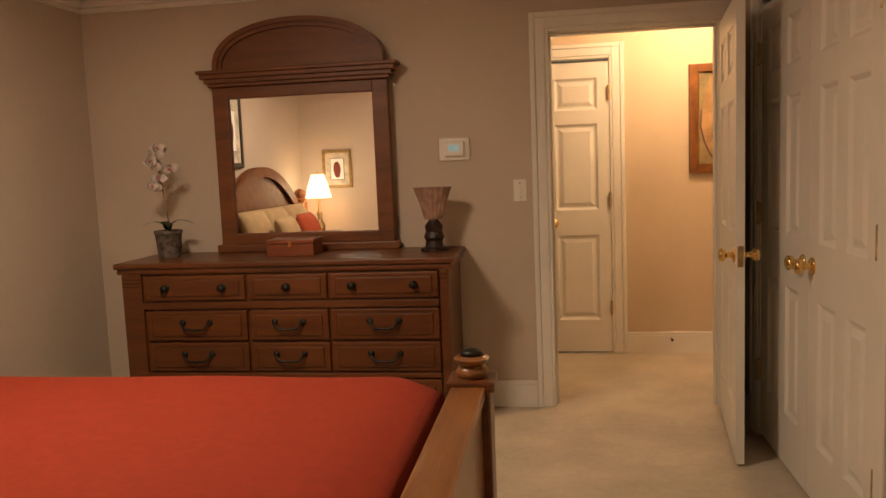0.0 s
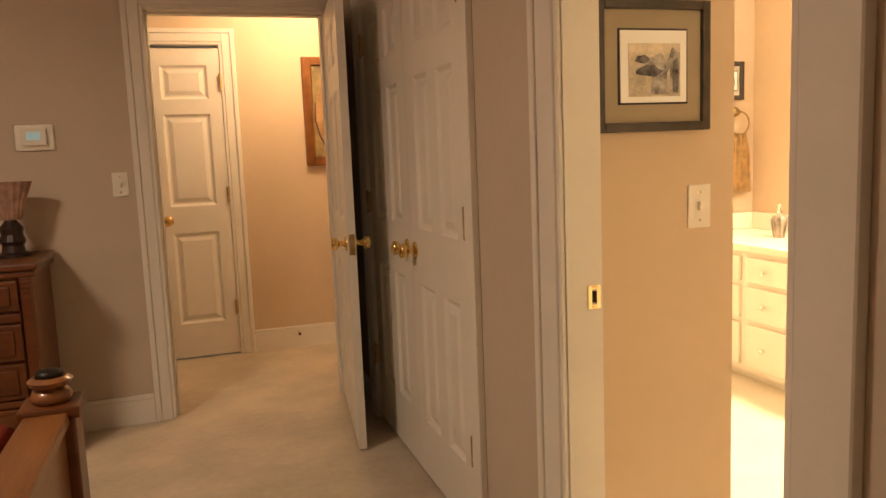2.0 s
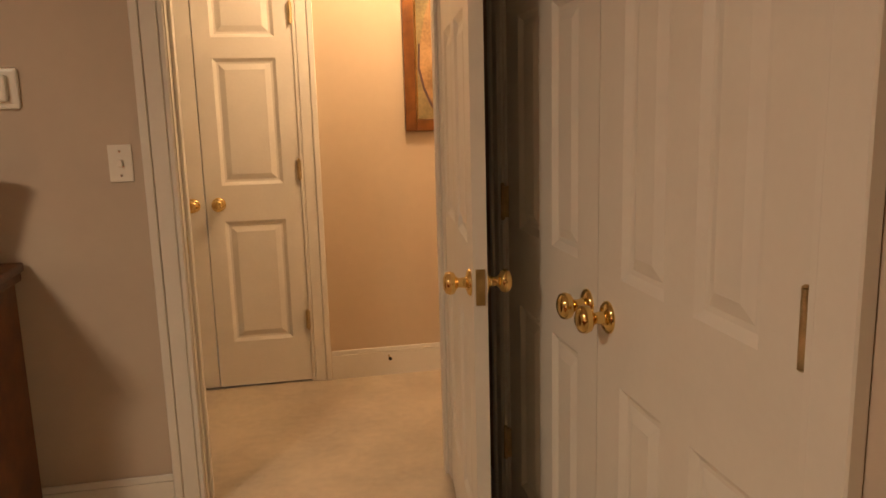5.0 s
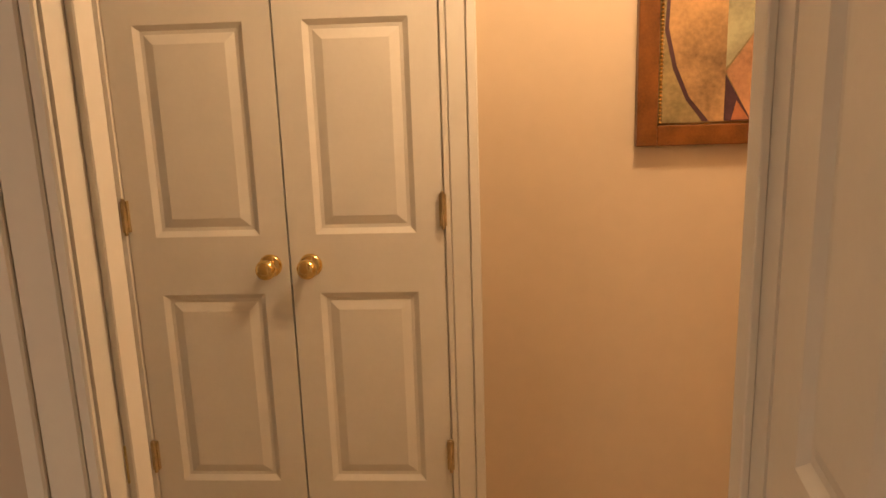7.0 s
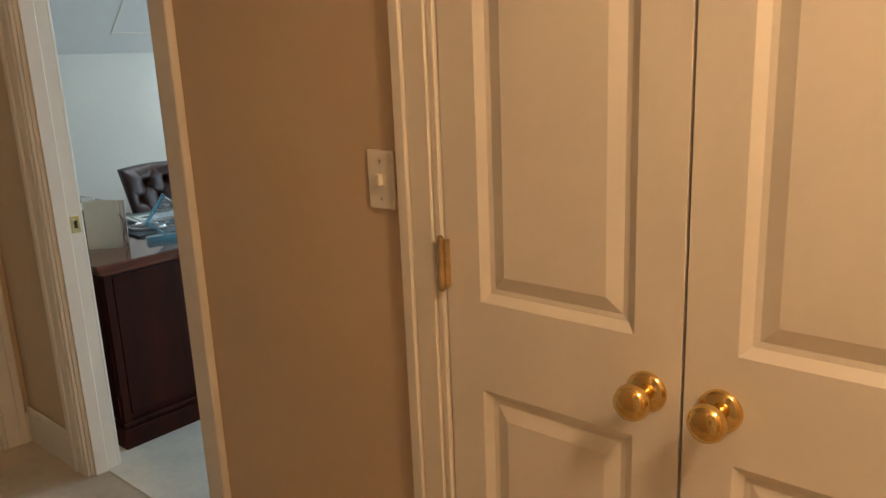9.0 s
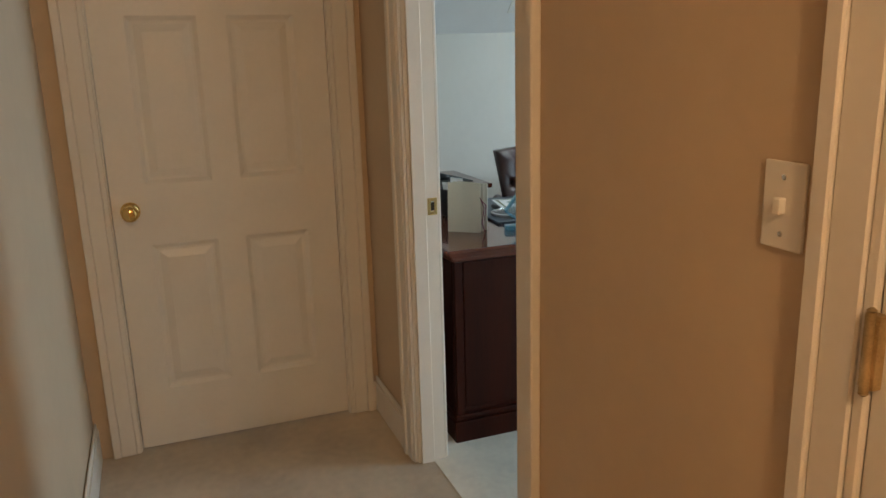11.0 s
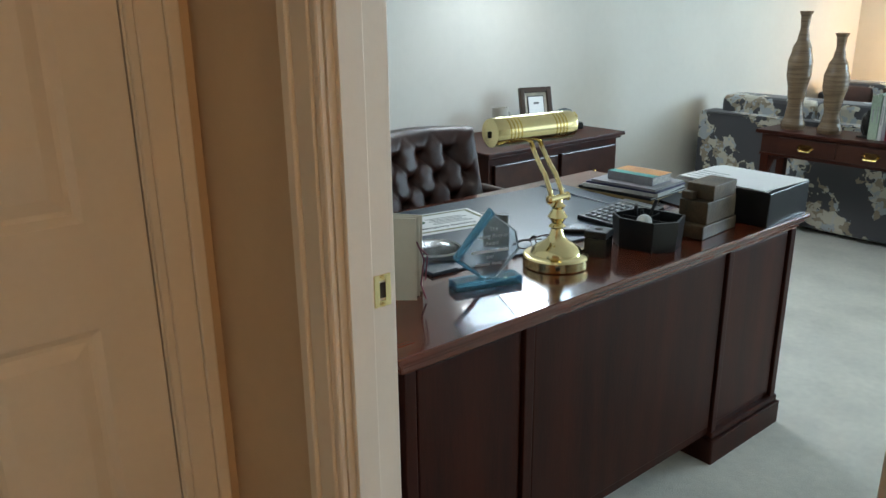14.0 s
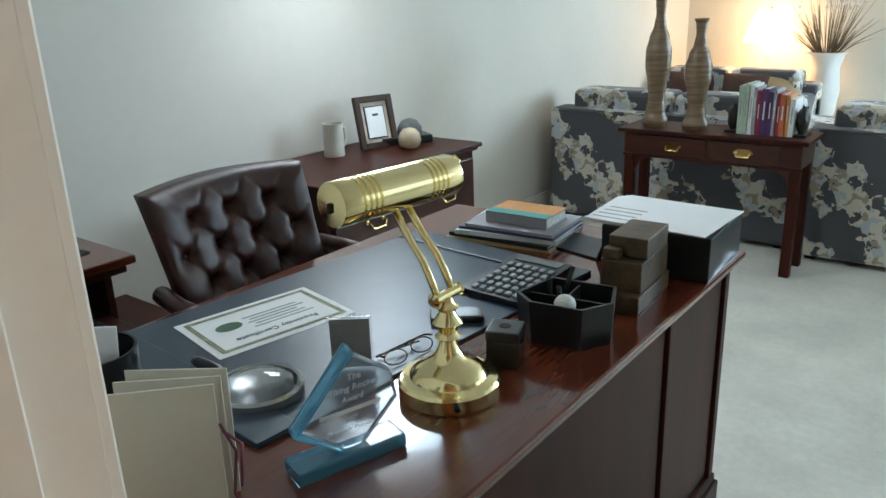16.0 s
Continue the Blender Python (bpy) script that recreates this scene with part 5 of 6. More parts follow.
def book(m, w, d, h, cover, label, group):
    """A book lying flat: w along x, d along y, h thick."""
    ob = thing("book", m, label, "book", group)
    cv = box(-w / 2, -d / 2, 0, w / 2, d / 2, 0.0025)
    box(-w / 2, -d / 2, h - 0.0025, w / 2, d / 2, h, 0, cv)
    box(-w / 2, -d / 2, 0.0025, -w / 2 + 0.003, d / 2, h - 0.0025, 0, cv)
    part("cover", cv, cover, ob)
    part("page_block", box(-w / 2 + 0.003, -d / 2 + 0.004, 0.0025, w / 2 - 0.004, d / 2 - 0.004, h - 0.0025), PAGES, ob)
    return ob


z = ZT
for k, (w, d, h, c, r, lb) in enumerate(((0.24, 0.31, 0.008, 2, 8, "tan folder in a stack on the desk"), (0.23, 0.3, 0.01, 3, 4, "black folder in a stack on the desk"), (0.22, 0.29, 0.012, 0, 10, "stack of white papers on the desk"), (0.21, 0.28, 0.006, 1, 6, "navy folder in a stack on the desk"), (0.2, 0.26, 0.008, 9, 5, "grey booklet in a stack on the desk"), (0.125, 0.185, 0.03, 10, 3, "thick paperback with an orange and teal cover"))):
    ob = book(pose(-2.04 + 0.008 * k, 7.715, z, 0, 0, 90 + r), w, d, h, BKC[c if k < 5 else 9], lb, "books on the desk")
    if k == 5:
        part("cover_print", box(-w / 2 + 0.04, -d / 2 + 0.001, h, w / 2 - 0.001, d / 2 - 0.001, h + 0.0005), BKC[10], ob, "orange printed cover panel")
        part("cover_print", box(-w / 2 + 0.001, -d / 2 + 0.001, h, -w / 2 + 0.04, d / 2 - 0.001, h + 0.0005), BKC[7], ob, "teal printed cover band")
    z += h + 0.0006
# folders and black caddy at the near end
for k in range(3):
    fo = thing("file_folder", pose(-1.767 - 0.026 * k, 6.375 + 0.03 * k, ZT, -3, 0, 50 - 5 * k), "upright manila file folder with papers", "file folder", "file folders on the desk")
    part("folder", extrude([(-0.013, 0), (0.12, 0), (0.12, 0.193 - 0.004 * k), (-0.013, 0.197 - 0.004 * k)], 0.004), MANILA, fo)
    part("inner_leaf", extrude([(-0.010, 0), (0.118, 0), (0.118, 0.188 - 0.004 * k), (-0.010, 0.191 - 0.004 * k)], 0.002, pose(0, 0.007, 0)), PAPER, fo, "white paper inside the folder")
    if k == 0:
        part("ribbon", tube([(0.122, -0.003, 0.14), (0.138, -0.006, 0.10), (0.13, -0.006, 0.04), (0.142, -0.008, 0.005)], 0.0022, 6), mat("plum ribbon", (0.18, 0.05, 0.08), 0.6), fo, "thin plum ribbon")
        part("ribbon", tube([(0.124, -0.003, 0.13), (0.146, -0.006, 0.11), (0.14, -0.006, 0.05)], 0.0022, 6), mat("plum ribbon", (0.18, 0.05, 0.08), 0.6), fo, "thin plum ribbon")
cd = thing("pencil_caddy", pose(-2.085, 6.515, ZT), "black desk caddy holding white papers", "desk caddy")
part("cup", lathe([(0.06, 0), (0.066, 0.01), (0.07, 0.12), (0.066, 0.12), (0.06, 0.01)], 24), BLACK, cd)
part("paper", box(-0.03, -0.02, 0.01, 0.03, -0.017, 0.15), PAPER, cd).rotation_euler = (0.15, 0, 0.5)
part("paper", box(-0.025, 0.0, 0.01, 0.03, 0.003, 0.165), PAPER, cd).rotation_euler = (0.1, 0.1, 0.9)

# ---- desk chair ----
ch = thing("desk_chair", pose(-2.59, 7.24, 0, 0, 0, -2), "dark oxblood leather button-tufted desk chair", "office chair")
NB, MB = 72, 64
BW, BH, BZ0 = 0.49, 0.51, 0.44
tuft = [(u, v) for r in range(5) for u, v in [((c + (0.5 if r % 2 else 0.0)) / 4.0, 0.16 + 0.165 * r) for c in range(5)] if 0.08 < u < 0.92]


def back_depth(u, v):
    d = 0.0
    for a, b in tuft:
        q = ((u - a) * 0.50) ** 2 + ((v - b) * 0.56) ** 2
        d -= 0.028 * math.exp(-q / 0.0006) + 0.014 * math.exp(-q / 0.0042)
    for a, b in tuft:
        for s in (-1, 1):
            t = ((v - b) * 0.56) / 0.0925
            if 0 < t < 1.15:
                off = (u - a) * 0.5 - s * 0.0625 * t
                d -= 0.011 * min(1, 6 * min(u, 1 - u, 1 - v)) * math.exp(-(off / 0.006) ** 2)
    e = min(u, 1 - u, v * 1.2, 1 - v)
    return d + 0.035 * min(1, (e / 0.12)) ** 0.5


bm = bmesh.new()
front, rear = [], []
for i in range(NB + 1):
    f, r = [], []
    for j in range(MB + 1):
        u, v = i / NB, j / MB
        y = (u - 0.5) * BW * (0.9 + 0.14 * v)
        zz = BZ0 + BH * v + (0.010 * math.sin(math.pi * u) - 0.004) * v ** 3
        lean = -0.10 * v - 0.05 * v * v + 0.05 * (2 * u - 1) ** 2
        f.append(bm.verts.new((0.03 + lean + back_depth(u, v), y, zz)))
        r.append(bm.verts.new((-0.018 + lean, y, zz)))
    front.append(f)
    rear.append(r)
for i in range(NB):
    for j in range(MB):
        bm.faces.new((front[i][j], front[i + 1][j], front[i + 1][j + 1], front[i][j + 1])).smooth = True
        bm.faces.new((rear[i][j], rear[i][j + 1], rear[i + 1][j + 1], rear[i + 1][j])).smooth = True
for j in range(MB):
    bm.faces.new((front[0][j], front[0][j + 1], rear[0][j + 1], rear[0][j])).smooth = True
    bm.faces.new((front[NB][j], rear[NB][j], rear[NB][j + 1], front[NB][j + 1])).smooth = True
for i in range(NB):
    bm.faces.new((front[i][MB], front[i + 1][MB], rear[i + 1][MB], rear[i][MB])).smooth = True
    bm.faces.new((front[i][0], rear[i][0], rear[i + 1][0], front[i + 1][0])).smooth = True
bk = part("backrest", bm, LEATHER, ch)
for a, b in tuft:
    y = (a - 0.5) * BW * (0.9 + 0.14 * b)
    part("button", lathe([(0.009, 0), (0.008, 0.004), (0.003, 0.006)], 10, m=pose(0.03 - 0.10 * b - 0.05 * b * b + 0.05 * (2 * a - 1) ** 2 + back_depth(a, b) + 0.001, y, BZ0 + BH * b, 0, 90)), LEATHER, bk)
part("seat", box(-0.04, -0.26, 0.40, 0.46, 0.26, 0.50, 0.035, seg=4), LEATHER, ch)
for s in (-1, 1):
    part("armrest", tube([(-0.03, 0.27 * s, 0.70), (0.08, 0.285 * s, 0.695), (0.24, 0.285 * s, 0.69), (0.33, 0.28 * s, 0.66), (0.34, 0.27 * s, 0.55), (0.30, 0.26 * s, 0.45)], 0.024, 10), LEATHER, ch)
part("column", lathe([(0.03, 0.10), (0.03, 0.3), (0.05, 0.4)], 14, m=pose(0.2, 0, 0)), BLACK, ch)
for k in range(5):
    a = 2 * math.pi * k / 5
    leg = part("leg", tube([(0.2, 0, 0.11), (0.2 + 0.16 * math.cos(a), 0.16 * math.sin(a), 0.09), (0.2 + 0.28 * math.cos(a), 0.28 * math.sin(a), 0.065)], [0.03, 0.025, 0.02], 8), MAHOG, ch)
    part("caster", lathe([(0.012, -0.012), (0.026, -0.010), (0.026, 0.010), (0.012, 0.012)], 14, m=pose(0.2 + 0.28 * math.cos(a), 0.28 * math.sin(a), 0.027, 90)), BLACK, leg)

# ---- credenza, return desk ----
cr = thing("credenza", pose(0, 0, 0), "dark mahogany file credenza with brass bail handles", "credenza")
part("body", box(-3.43, 7.86, 0.06, -2.95, 8.80, 0.72, 0.004), MAHOG, cr)
part("plinth", box(-3.43, 7.85, 0, -2.935, 8.81, 0.07, 0.006), MAHOG, cr)
t_ = box(-3.435, 7.83, 0.735, -2.915, 8.83, 0.755, 0.006)
box(-3.435, 7.845, 0.72, -2.93, 8.815, 0.735, 0.005, t_)
part("top", t_, MAHOG, cr)
for y0, y1 in ((7.89, 8.32), (8.35, 8.78)):
    for z0, z1 in ((0.40, 0.69), (0.09, 0.38)):
        d = part("drawer", box(-2.95, y0, z0, -2.932, y1, z1, 0.005), MAHOGRED, cr)
        yc, zc = (y0 + y1) / 2, (z0 + z1) / 2 + 0.02
        hm = tube([(-2.932, yc - 0.045, zc), (-2.912, yc - 0.045, zc - 0.005), (-2.908, yc - 0.03, zc - 0.025), (-2.908, yc + 0.03, zc - 0.025), (-2.912, yc + 0.045, zc - 0.005), (-2.932, yc + 0.045, zc)], 0.004, 8)
        for s in (-1, 1):
            lathe([(0.013, 0), (0.01, 0.004), (0.004, 0.007)], 12, hm, pose(-2.932, yc + s * 0.045, zc, 0, 90))
        part("drawer_handle", hm, BRASS, d, "brass bail handle")
CZ = 0.755
mu = thing("mug", pose(-3.30, 8.27, CZ), "cream ceramic beer stein mug", "mug")
MUGM = mat("cream glaze", (0.62, 0.58, 0.50), 0.3, var=0.05, scale=20)
part("cup", lathe([(0.042, 0), (0.046, 0.006), (0.043, 0.03), (0.042, 0.13), (0.044, 0.14), (0.04, 0.14), (0.038, 0.02)], 26), MUGM, mu)
part("handle", tube([(0.0, 0.042, 0.115), (0.0, 0.068, 0.11), (0.0, 0.075, 0.07), (0.0, 0.06, 0.035), (0.0, 0.042, 0.03)], 0.007, 8), MUGM, mu)
pf = picture("photo_frame", 0.19, 0.235, pose(-3.265, 8.41, CZ, -14, 0, 72), "dark wooden photo frame leaning back with a white card", 0.028, mat("dark walnut frame", (0.05, 0.026, 0.016), 0.35), INKB, (0.05, 0.05, 0.14, 0.185), [([(0.08, 0.145), (0.11, 0.145), (0.11, 0.155), (0.08, 0.155)], TEXT)])
part("easel", box(0.08, 0.02, 0.0, 0.11, 0.03, 0.2), BLACK, pf).rotation_euler = (-0.45, 0, 0)
gb_ = thing("glass_globe", pose(-3.12, 8.56, CZ), "small cream glass dome paperweight", "paperweight")
part("dome", lathe([(0.03, 0), (0.045, 0.01), (0.052, 0.035), (0.046, 0.065), (0.028, 0.085), (0.004, 0.092)], 24), mat("cream dome", (0.62, 0.50, 0.33), 0.15, var=0.15, scale=14, trans=0.3), gb_)
st2 = thing("desk_clock", pose(-3.23, 8.65, CZ, 0, 0, 60), "dark angular desk ornament with a grey dome", "ornament")
part("base", box(-0.12, -0.06, 0, 0.12, 0.06, 0.035, 0.006), BLACK, st2)
part("dome", lathe([(0.06, 0.035), (0.055, 0.07), (0.035, 0.1), (0.004, 0.11)], 20, m=pose(0.03, 0, 0)), mat("slate", (0.10, 0.11, 0.11), 0.5, var=0.2, scale=20), st2)
rt = thing("computer_return", pose(0, 0, 0), "dark mahogany side desk with a keyboard shelf", "side desk")
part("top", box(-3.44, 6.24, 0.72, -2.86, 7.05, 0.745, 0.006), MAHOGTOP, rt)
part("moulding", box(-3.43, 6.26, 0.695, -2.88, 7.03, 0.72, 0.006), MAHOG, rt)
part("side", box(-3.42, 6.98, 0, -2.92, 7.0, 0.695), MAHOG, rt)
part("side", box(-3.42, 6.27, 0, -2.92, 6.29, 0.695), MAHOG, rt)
part("shelf", box(-3.35, 6.29, 0.55, -2.74, 6.98, 0.57, 0.003), MAHOG, rt)
part("side_wing", box(-3.42, 7.0, 0, -3.0, 7.3, 0.42, 0.004), MAHOG, rt)
kb = thing("keyboard", pose(-2.88, 6.70, 0.57, 0, 0, 90), "black computer keyboard on a shelf", "keyboard")
part("body", box(-0.22, -0.07, 0, 0.22, 0.07, 0.018, 0.004), BLACK, kb)
kk = None
for i in range(14):
    for j in range(5):
        o = part("key", box(-0.012, -0.01, 0, 0.012, 0.01, 0.007, 0.002, seg=1), BLACK, kb) if kk is None else new("key", kk)
        kk, o.parent = o.data, kb
        o.matrix_local = pose(-0.195 + 0.03 * i, -0.052 + 0.026 * j, 0.018)
flat("mouse_pad", pose(-3.1, 6.86, 0.745, 0, 0, 8), 0.26, 0.22, 0.004, mat("dark green pad", (0.025, 0.032, 0.03), 0.8), "dark grey-green mouse pad", "mouse pad")
ms = thing("computer_mouse", pose(-3.12, 6.84, 0.749, 0, 0, 60), "black computer mouse on a pad", "computer mouse")
part("shell", lathe([(0.032, 0), (0.034, 0.01), (0.028, 0.024), (0.012, 0.033), (0.002, 0.034)], 18, m=Matrix.Diagonal((1.5, 0.95, 1, 1))), BLACK, ms)

# ---- console table with vases and books ----
cs = thing("console_table", pose(0, 0, 0), "slim mahogany console table with two brass-handled drawers", "console table")
CX0, CX1, CY0, CY1, CT = -2.70, -1.745, 9.79, 10.10, 0.69
part("top", box(CX0, CY0, CT - 0.022, CX1, CY1, CT, 0.005), MAHOG, cs)
part("apron", box(CX0 + 0.03, CY0 + 0.03, CT - 0.14, CX1 - 0.03, CY1 - 0.03, CT - 0.022), MAHOGRED, cs)
part("bead", box(CX0 + 0.025, CY0 + 0.024, CT - 0.15, CX1 - 0.025, CY0 + 0.034, CT - 0.135, 0.003), MAHOG, cs)
for x0, x1 in ((CX0 + 0.13, (CX0 + CX1) / 2 - 0.01), ((CX0 + CX1) / 2 + 0.01, CX1 - 0.13)):
    d = part("drawer", box(x0, CY0 + 0.02, CT - 0.128, x1, CY0 + 0.03, CT - 0.035, 0.003), MAHOGRED, cs)
    xc = (x0 + x1) / 2
    hm = extrude([(xc - 0.05, CT - 0.08), (xc - 0.03, CT - 0.062), (xc + 0.03, CT - 0.062), (xc + 0.05, CT - 0.08), (xc + 0.03, CT - 0.098), (xc - 0.03, CT - 0.098)], 0.003, pose(0, CY0 + 0.017, 0))
    tube([(xc - 0.035, CY0 + 0.014, CT - 0.08), (xc - 0.03, CY0 + 0.006, CT - 0.10), (xc + 0.03, CY0 + 0.006, CT - 0.10), (xc + 0.035, CY0 + 0.014, CT - 0.08)], 0.004, 8, hm)
    part("drawer_handle", hm, BRASS, d, "brass bail handle")
for x in (CX0 + 0.055, CX1 - 0.055):
    for y in (CY0 + 0.055, CY1 - 0.055):
        part("leg", box(x - 0.024, y - 0.024, 0, x + 0.024, y + 0.024, CT - 0.13, 0.004), MAHOG, cs)
for x in (CX0 + 0.08, CX1 - 0.08):
    s = 1 if x < -2.2 else -1
    part("bracket", extrude([(x, CT - 0.15), (x + s * 0.10, CT - 0.15), (x + s * 0.03, CT - 0.18), (x, CT - 0.25)][::s], 0.012, pose(0, CY0 + 0.045, 0)), MAHOGRED, cs)
POT = mat("ridged bronze glaze", (0.24, 0.155, 0.09), 0.22, second=(0.11, 0.07, 0.042), scale=12, stretch=(0.5, 0.5, 8), bump=0.3, bscale=60)


def tall_vase(m, h, label):
    ob = thing("floor_vase", m, label, "vase", "vases on the console table")
    base = [(0.0, 0.062), (0.04, 0.066), (0.12, 0.05), (0.22, 0.042), (0.34, 0.05), (0.48, 0.066), (0.58, 0.066), (0.68, 0.052), (0.78, 0.03), (0.86, 0.022), (0.95, 0.026), (1.0, 0.036)]
    prof, n = [], 110
    for k in range(n + 1):
        u = k / n
        a = max(i for i in range(len(base)) if base[i][0] <= u)
        b = min(a + 1, len(base) - 1)
        f = 0 if a == b else (u - base[a][0]) / (base[b][0] - base[a][0])
        f = f * f * (3 - 2 * f)
        prof.append((base[a][1] * (1 - f) + base[b][1] * f + 0.0014 * (k % 2), u * h))
    prof += [(0.028, h), (0.02, h - 0.05)]
    part("body", lathe(prof, 28), POT, ob)
    return ob


tall_vase(pose(-2.555, 9.94, CT), 0.665, "tall ridged bronze-glazed gourd vase")
tall_vase(pose(-2.335, 9.93, CT), 0.55, "shorter ridged bronze-glazed gourd vase")
x = -2.105
for k, (c, w, h, d) in enumerate(((4, 0.026, 0.235, 0.16), (4, 0.020, 0.245, 0.17), (0, 0.018, 0.24, 0.16), (9, 0.016, 0.23, 0.15), (8, 0.018, 0.215, 0.15), (5, 0.030, 0.225, 0.16), (5, 0.022, 0.21, 0.15), (9, 0.014, 0.22, 0.15), (8, 0.018, 0.205, 0.14), (6, 0.024, 0.2, 0.15), (10, 0.014, 0.195, 0.14), (0, 0.022, 0.18, 0.14))):
    bo = thing("book", pose(x, 9.955, CT, 0, 0.6 * (k % 3) - 0.5), "upright hardback book between bookends", "book", "books on the console table")
    part("cover", boxes([(0, -d / 2, 0, 0.003, d / 2, h), (w - 0.003, -d / 2, 0, w, d / 2, h), (0.003, -d / 2, 0, w - 0.003, -d / 2 + 0.003, h)]), BKC[c], bo)
    part("page_block", box(0.003, -d / 2 + 0.003, 0.004, w - 0.003, d / 2 - 0.004, h - 0.004), PAGES, bo)
    part("spine_title", box(w * 0.38, -d / 2 - 0.0008, h * (0.40 - 0.03 * (k % 3)), w * 0.62, -d / 2, h * (0.70 + 0.03 * (k % 4))), BKC[0 if c not in (0, 4) else 9], bo)
    x += w + 0.0015
for bx_, s in ((-2.14, -1), (x + 0.03, 1)):
    be = thing("bookend", pose(bx_, 9.95, CT), "dark carved bookend beside upright books", "bookend", "bookends")
    part("base", box(-0.03, -0.06, 0, 0.03, 0.06, 0.012, 0.003), IRON, be)
    fb = bmesh.new()
    bmesh.ops.create_icosphere(fb, subdivisions=3, radius=0.06)
    for v in fb.verts:
        v.co = Vector((v.co.x * 0.5, v.co.y * 0.8, v.co.z * 1.15)) * (1 + 0.25 * noise.noise(v.co * 30))
        v.co.z += 0.075
    part("figure", fb, mat("bronze carving", (0.035, 0.03, 0.026), 0.4, 0.4, var=0.3, scale=20), be)

# ---- sofas with a leaf-patterned fabric ----


def floral():
    m = bpy.data.materials.new("charcoal floral fabric")
    m.use_nodes = True
    nt = m.node_tree
    b = nt.nodes["Principled BSDF"]
    b.inputs["Roughness"].default_value, b.inputs["Sheen Weight"].default_value = 0.85, 0.2
    tc = nt.nodes.new("ShaderNodeTexCoord")
    warp = nt.nodes.new("ShaderNodeTexNoise")
    warp.inputs["Scale"].default_value, warp.inputs["Detail"].default_value = 16, 5
    mixv = nt.nodes.new("ShaderNodeMixRGB")
    mixv.blend_type, mixv.inputs[0].default_value = "ADD", 0.16
    nt.links.new(tc.outputs["Object"], warp.inputs["Vector"])
    nt.links.new(tc.outputs["Object"], mixv.inputs[1])
    nt.links.new(warp.outputs["Color"], mixv.inputs[2])
    wave = nt.nodes.new("ShaderNodeTexWave")
    wave.wave_type, wave.bands_direction = "BANDS", "DIAGONAL"
    wave.inputs["Scale"].default_value, wave.inputs["Distortion"].default_value, wave.inputs["Detail"].default_value, wave.inputs["Detail Scale"].default_value = 1.15, 5.5, 3.0, 2.2
    vor = nt.nodes.new("ShaderNodeTexVoronoi")
    vor.inputs["Scale"].default_value = 24
    nt.links.new(mixv.outputs[0], wave.inputs["Vector"])
    nt.links.new(mixv.outputs[0], vor.inputs["Vector"])
    r1 = nt.nodes.new("ShaderNodeValToRGB")
    r1.color_ramp.interpolation = "CONSTANT"
    r1.color_ramp.elements[0].color, r1.color_ramp.elements[1].color = (0, 0, 0, 1), (1, 1, 1, 1)
    r1.color_ramp.elements[1].position = 0.62
    nt.links.new(wave.outputs["Fac"], r1.inputs[0])
    r2 = nt.nodes.new("ShaderNodeValToRGB")
    r2.color_ramp.interpolation = "CONSTANT"
    els = r2.color_ramp.elements
    els[0].color, els[1].color, els[1].position = (0.075, 0.074, 0.082, 1), (0.58, 0.54, 0.45, 1), 0.24
    for p, c in ((0.55, (0.33, 0.27, 0.20, 1)), (0.68, (0.42, 0.45, 0.48, 1)), (0.85, (0.56, 0.54, 0.50, 1))):
        e = els.new(p)
        e.color = c
    nt.links.new(vor.outputs["Color"], r2.inputs[0])
    mx = nt.nodes.new("ShaderNodeMixRGB")
    mx.inputs[1].default_value = (0.075, 0.074, 0.082, 1)
    nt.links.new(r1.outputs[0], mx.inputs[0])
    nt.links.new(r2.outputs[0], mx.inputs[2])
    nt.links.new(mx.outputs[0], b.inputs["Base Color"])
    return m


FLORAL = floral()
CUSH = mat("brown velvet", (0.075, 0.035, 0.026), 0.8, var=0.15, scale=14, bump=0.4)


def sofa(m, w, label, seats=2, back_h=0.74, cushions=True):
    """A sofa, x along its width, its back at y = 0 and its seat towards +y."""
    ob = thing("sofa", m, label, "sofa")
    part("back", box(0, 0, 0.03, w, 0.20, back_h, 0.03, seg=3), FLORAL, ob)
    part("base", box(0.02, 0.17, 0.05, w - 0.02, 0.86, 0.30, 0.02), FLORAL, ob)
    for x0 in (0, w - 0.22):
        part("arm", box(x0, 0.02, 0.03, x0 + 0.22, 0.90, 0.62, 0.05, seg=4), FLORAL, ob)
    sw = (w - 0.44) / seats
    for k in range(seats):
        part("seat_cushion", box(0.22 + sw * k + 0.004, 0.2, 0.30, 0.22 + sw * (k + 1) - 0.004, 0.88, 0.46, 0.04, seg=4), FLORAL, ob)
        part("back_cushion", box(0.10 + (w - 0.2) / seats * k, 0.10, 0.46, 0.09 + (w - 0.2) / seats * (k + 1), 0.34, back_h + 0.11, 0.055, seg=4), FLORAL, ob)
    for k in range(1):
        part("piping", tube([(0.03, -0.004, back_h - 0.004), (w - 0.03, -0.004, back_h - 0.004)], 0.006, 6), FLORAL, ob)
    for x0 in (0.08, w - 0.08):
        for y0 in (0.08, 0.8):
            part("foot", box(x0 - 0.025, y0 - 0.025, 0, x0 + 0.025, y0 + 0.025, 0.05), MAHOG, ob)
    return ob


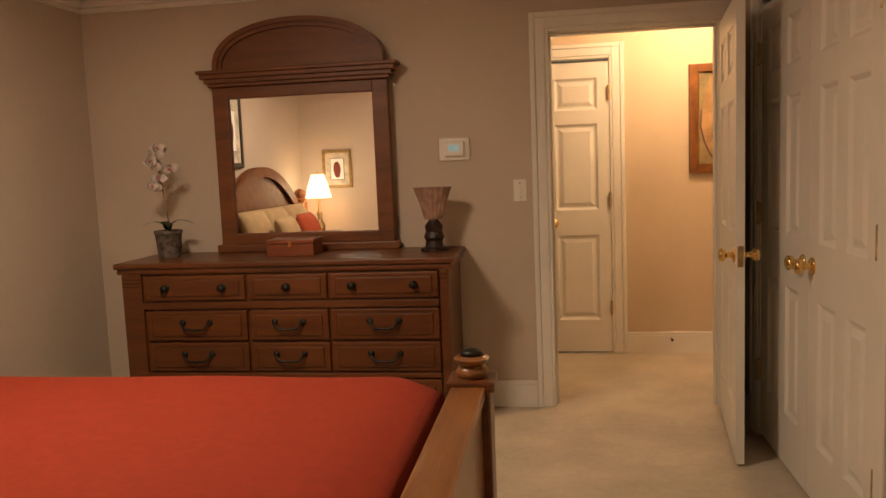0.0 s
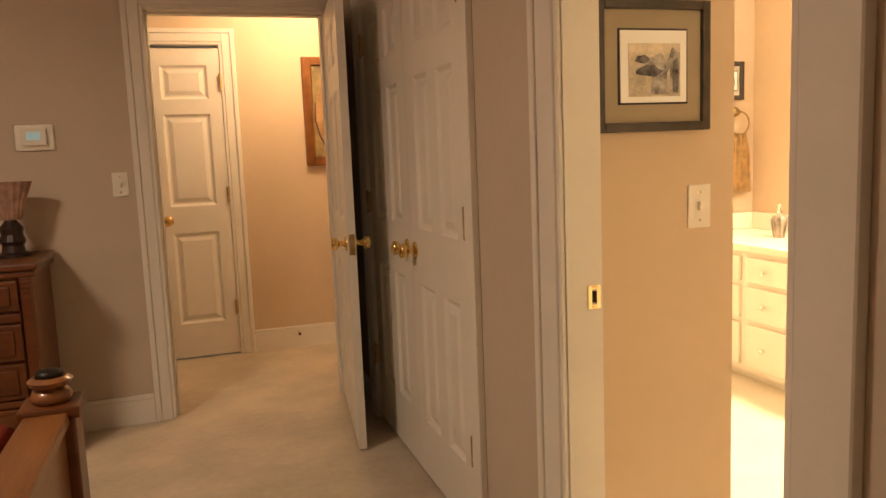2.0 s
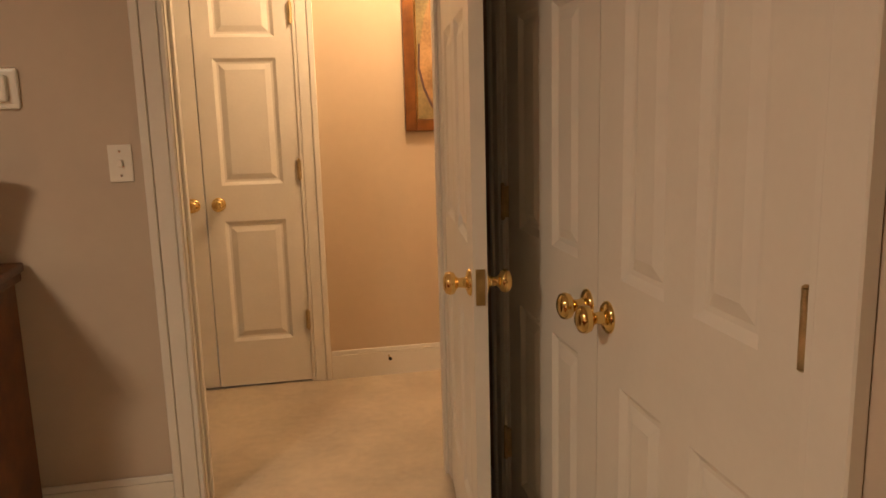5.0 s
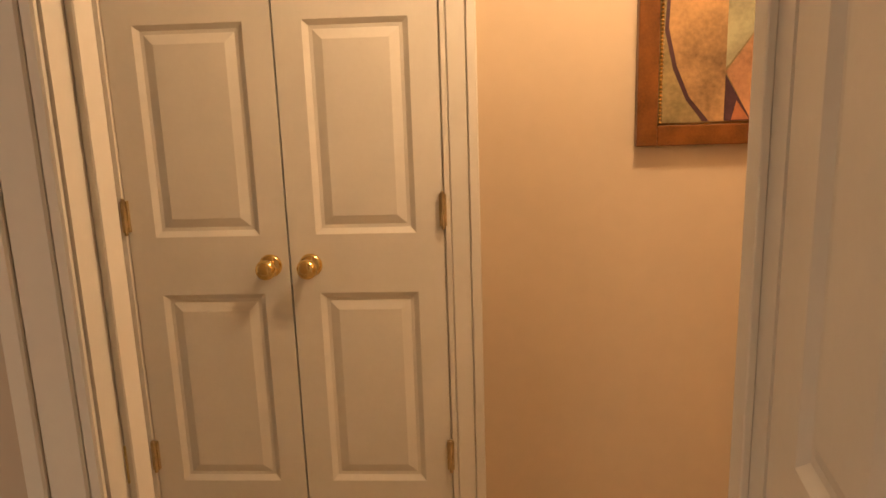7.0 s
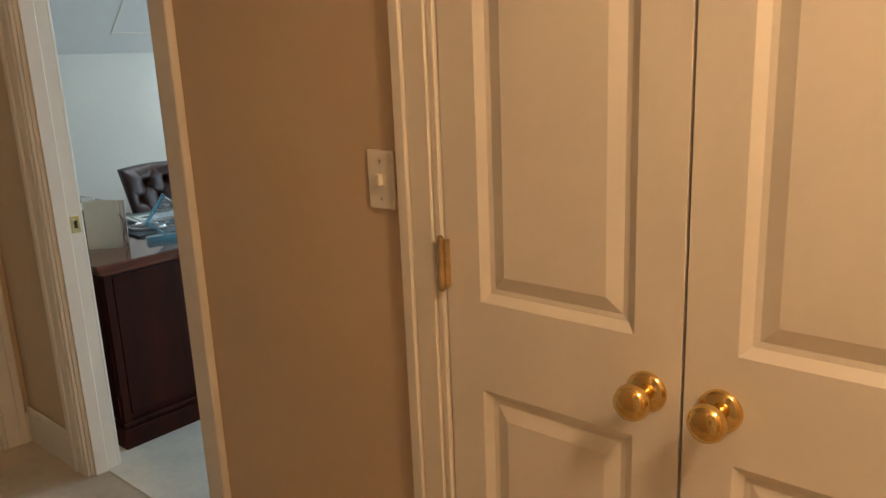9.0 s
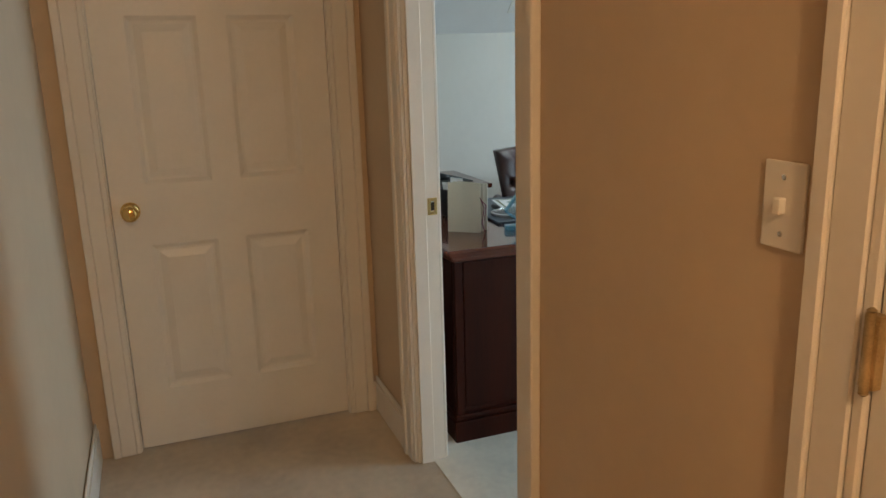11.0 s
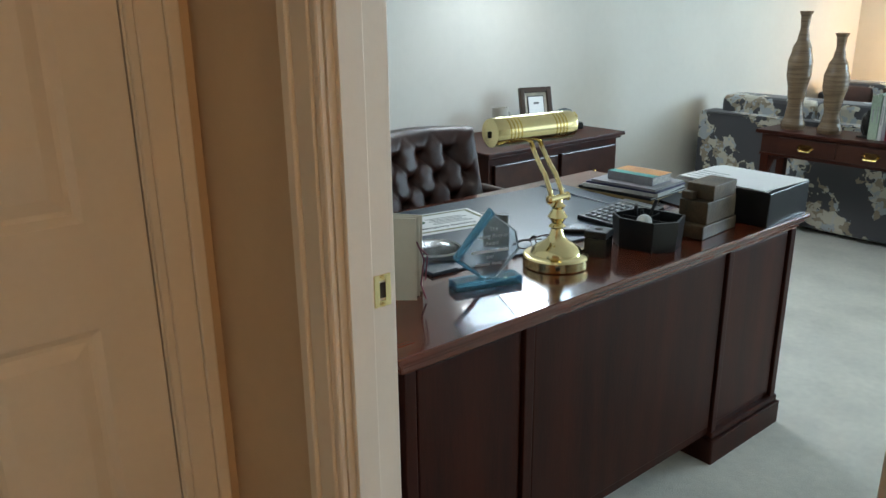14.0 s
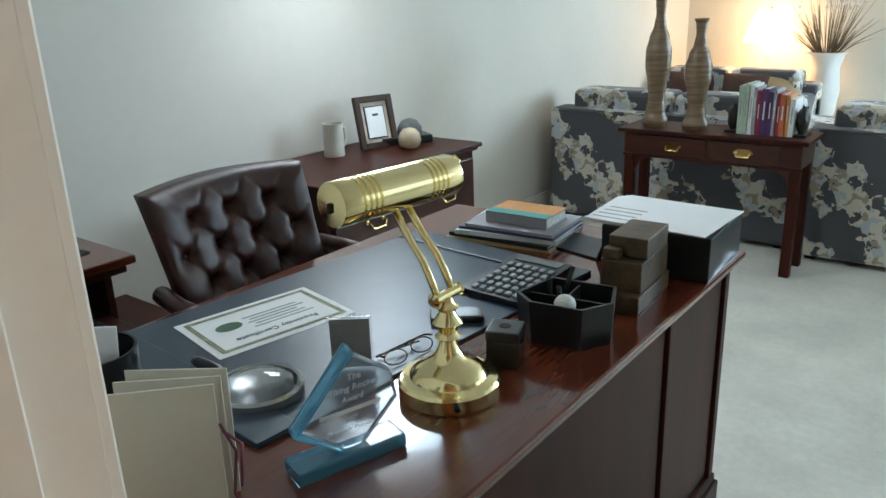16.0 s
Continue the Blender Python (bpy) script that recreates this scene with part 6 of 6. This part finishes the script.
sofa(pose(-3.36, 10.22, 0), 1.50, "charcoal floral sofa seen from behind beside the wall", 2, 0.70)
sofa(pose(-1.84, 10.13, 0), 1.9, "charcoal floral sofa seen from behind", 3, 0.70)
sofa(pose(-2.22, 12.28, 0, 0, 0, 180), 1.2, "charcoal floral loveseat facing the room with brown cushions", 2, 0.68)
for x_, y_, mt, lb in ((-3.08, 11.86, CUSH, "brown velvet throw cushion on the sofa"), (-2.66, 11.86, CUSH, "brown velvet throw cushion on the sofa"), (-2.48, 11.92, CREAM, "cream throw cushion on the sofa"), (-3.05, 10.62, CUSH, "brown velvet throw cushion on the sofa"), (-0.9, 10.5, CUSH, "brown velvet throw cushion on the sofa")):
    pillow("cushion", pose(x_, y_, 0.46, -14 if y_ > 11 else 14, 0, 8), 0.34, 0.31, 0.15, mt, lb, "throw cushions")
et = thing("end_table", pose(-2.70, 12.49, 0), "round dark end table behind the sofa", "end table")
part("top", lathe([(0.2, 0.52), (0.21, 0.53), (0.21, 0.545), (0.2, 0.55)], 28), MAHOG, et)
part("pedestal", lathe([(0.16, 0), (0.15, 0.02), (0.03, 0.06), (0.03, 0.47), (0.08, 0.52)], 20), MAHOG, et)
table_lamp("table_lamp", pose(-2.70, 12.49, 0.55), "white shaded table lamp, lit, on an end table", 0.64, 0.19, MUGM, 3.5)
wv = thing("pedestal_vase", pose(-2.27, 12.5, 0), "tall white urn vase filled with dried grasses", "vase")
part("urn", lathe([(0.14, 0), (0.14, 0.04), (0.07, 0.07), (0.06, 0.3), (0.1, 0.42), (0.12, 0.60), (0.1, 0.76), (0.13, 0.86), (0.15, 0.88), (0.12, 0.88), (0.08, 0.78)], 26), mat("white ceramic", (0.72, 0.72, 0.70), 0.3, var=0.03), wv)
gr = bmesh.new()
rnd = random.Random(9)
for k in range(110):
    a, t, l = rnd.uniform(0, 6.28), rnd.uniform(0.1, 0.95), rnd.uniform(0.3, 0.55)
    p0 = Vector((0.05 * math.cos(a), 0.05 * math.sin(a), 0.84))
    d = Vector((math.cos(a) * math.sin(t), math.sin(a) * math.sin(t), math.cos(t)))
    pts = [p0, p0 + d * l * 0.5, p0 + d * l - Vector((0, 0, 0.05 * t))]
    tube(pts, [0.0035, 0.0025, 0.001], 4, gr)
tagged(part("dried_grass", gr, mat("dried grass", (0.16, 0.13, 0.085), 0.8, var=0.3, scale=8), wv, "spiky brown dried grasses"), kind="stuff")
fb2 = bmesh.new()
for k in range(40):
    a, t, l = rnd.uniform(0, 6.28), rnd.uniform(0.05, 0.6), rnd.uniform(0.35, 0.55)
    lathe([(0.004, 0), (0.014, 0.012), (0.004, 0.03)], 6, fb2, pose(0.05 * math.cos(a) + l * math.cos(a) * math.sin(t), 0.05 * math.sin(a) + l * math.sin(a) * math.sin(t), 0.84 + l * math.cos(t)))
tagged(part("dried_flowers", fb2, mat("white dried flower", (0.6, 0.6, 0.58), 0.8), wv, "small white dried flowers"), kind="stuff")

# ceiling light panel in the sloping office ceiling
sl = math.degrees(math.atan2(TOP - KNEE, -2.5 - XW))
cp = thing("ceiling_light", pose(-3.33, 8.3, KNEE + (0.12) * (TOP - KNEE) / (-2.5 - XW) - 0.004, 0, -sl), "bright white light panel in the sloping ceiling", "ceiling light", "", "")
part("frame", frame_bars(0.55, 0.62, 0.02, 0.03), WHITE, cp).matrix_local = pose(0, -0.31, 0, 90, 0, 0) @ pose(0, 0, 0, 0, 0, 0)
part("diffuser", box(0.02, -0.29, -0.014, 0.53, 0.29, -0.008), mat("lit diffuser", (0.86, 0.94, 1.0), 0.5, emit=14.0), cp, "glowing white diffuser")
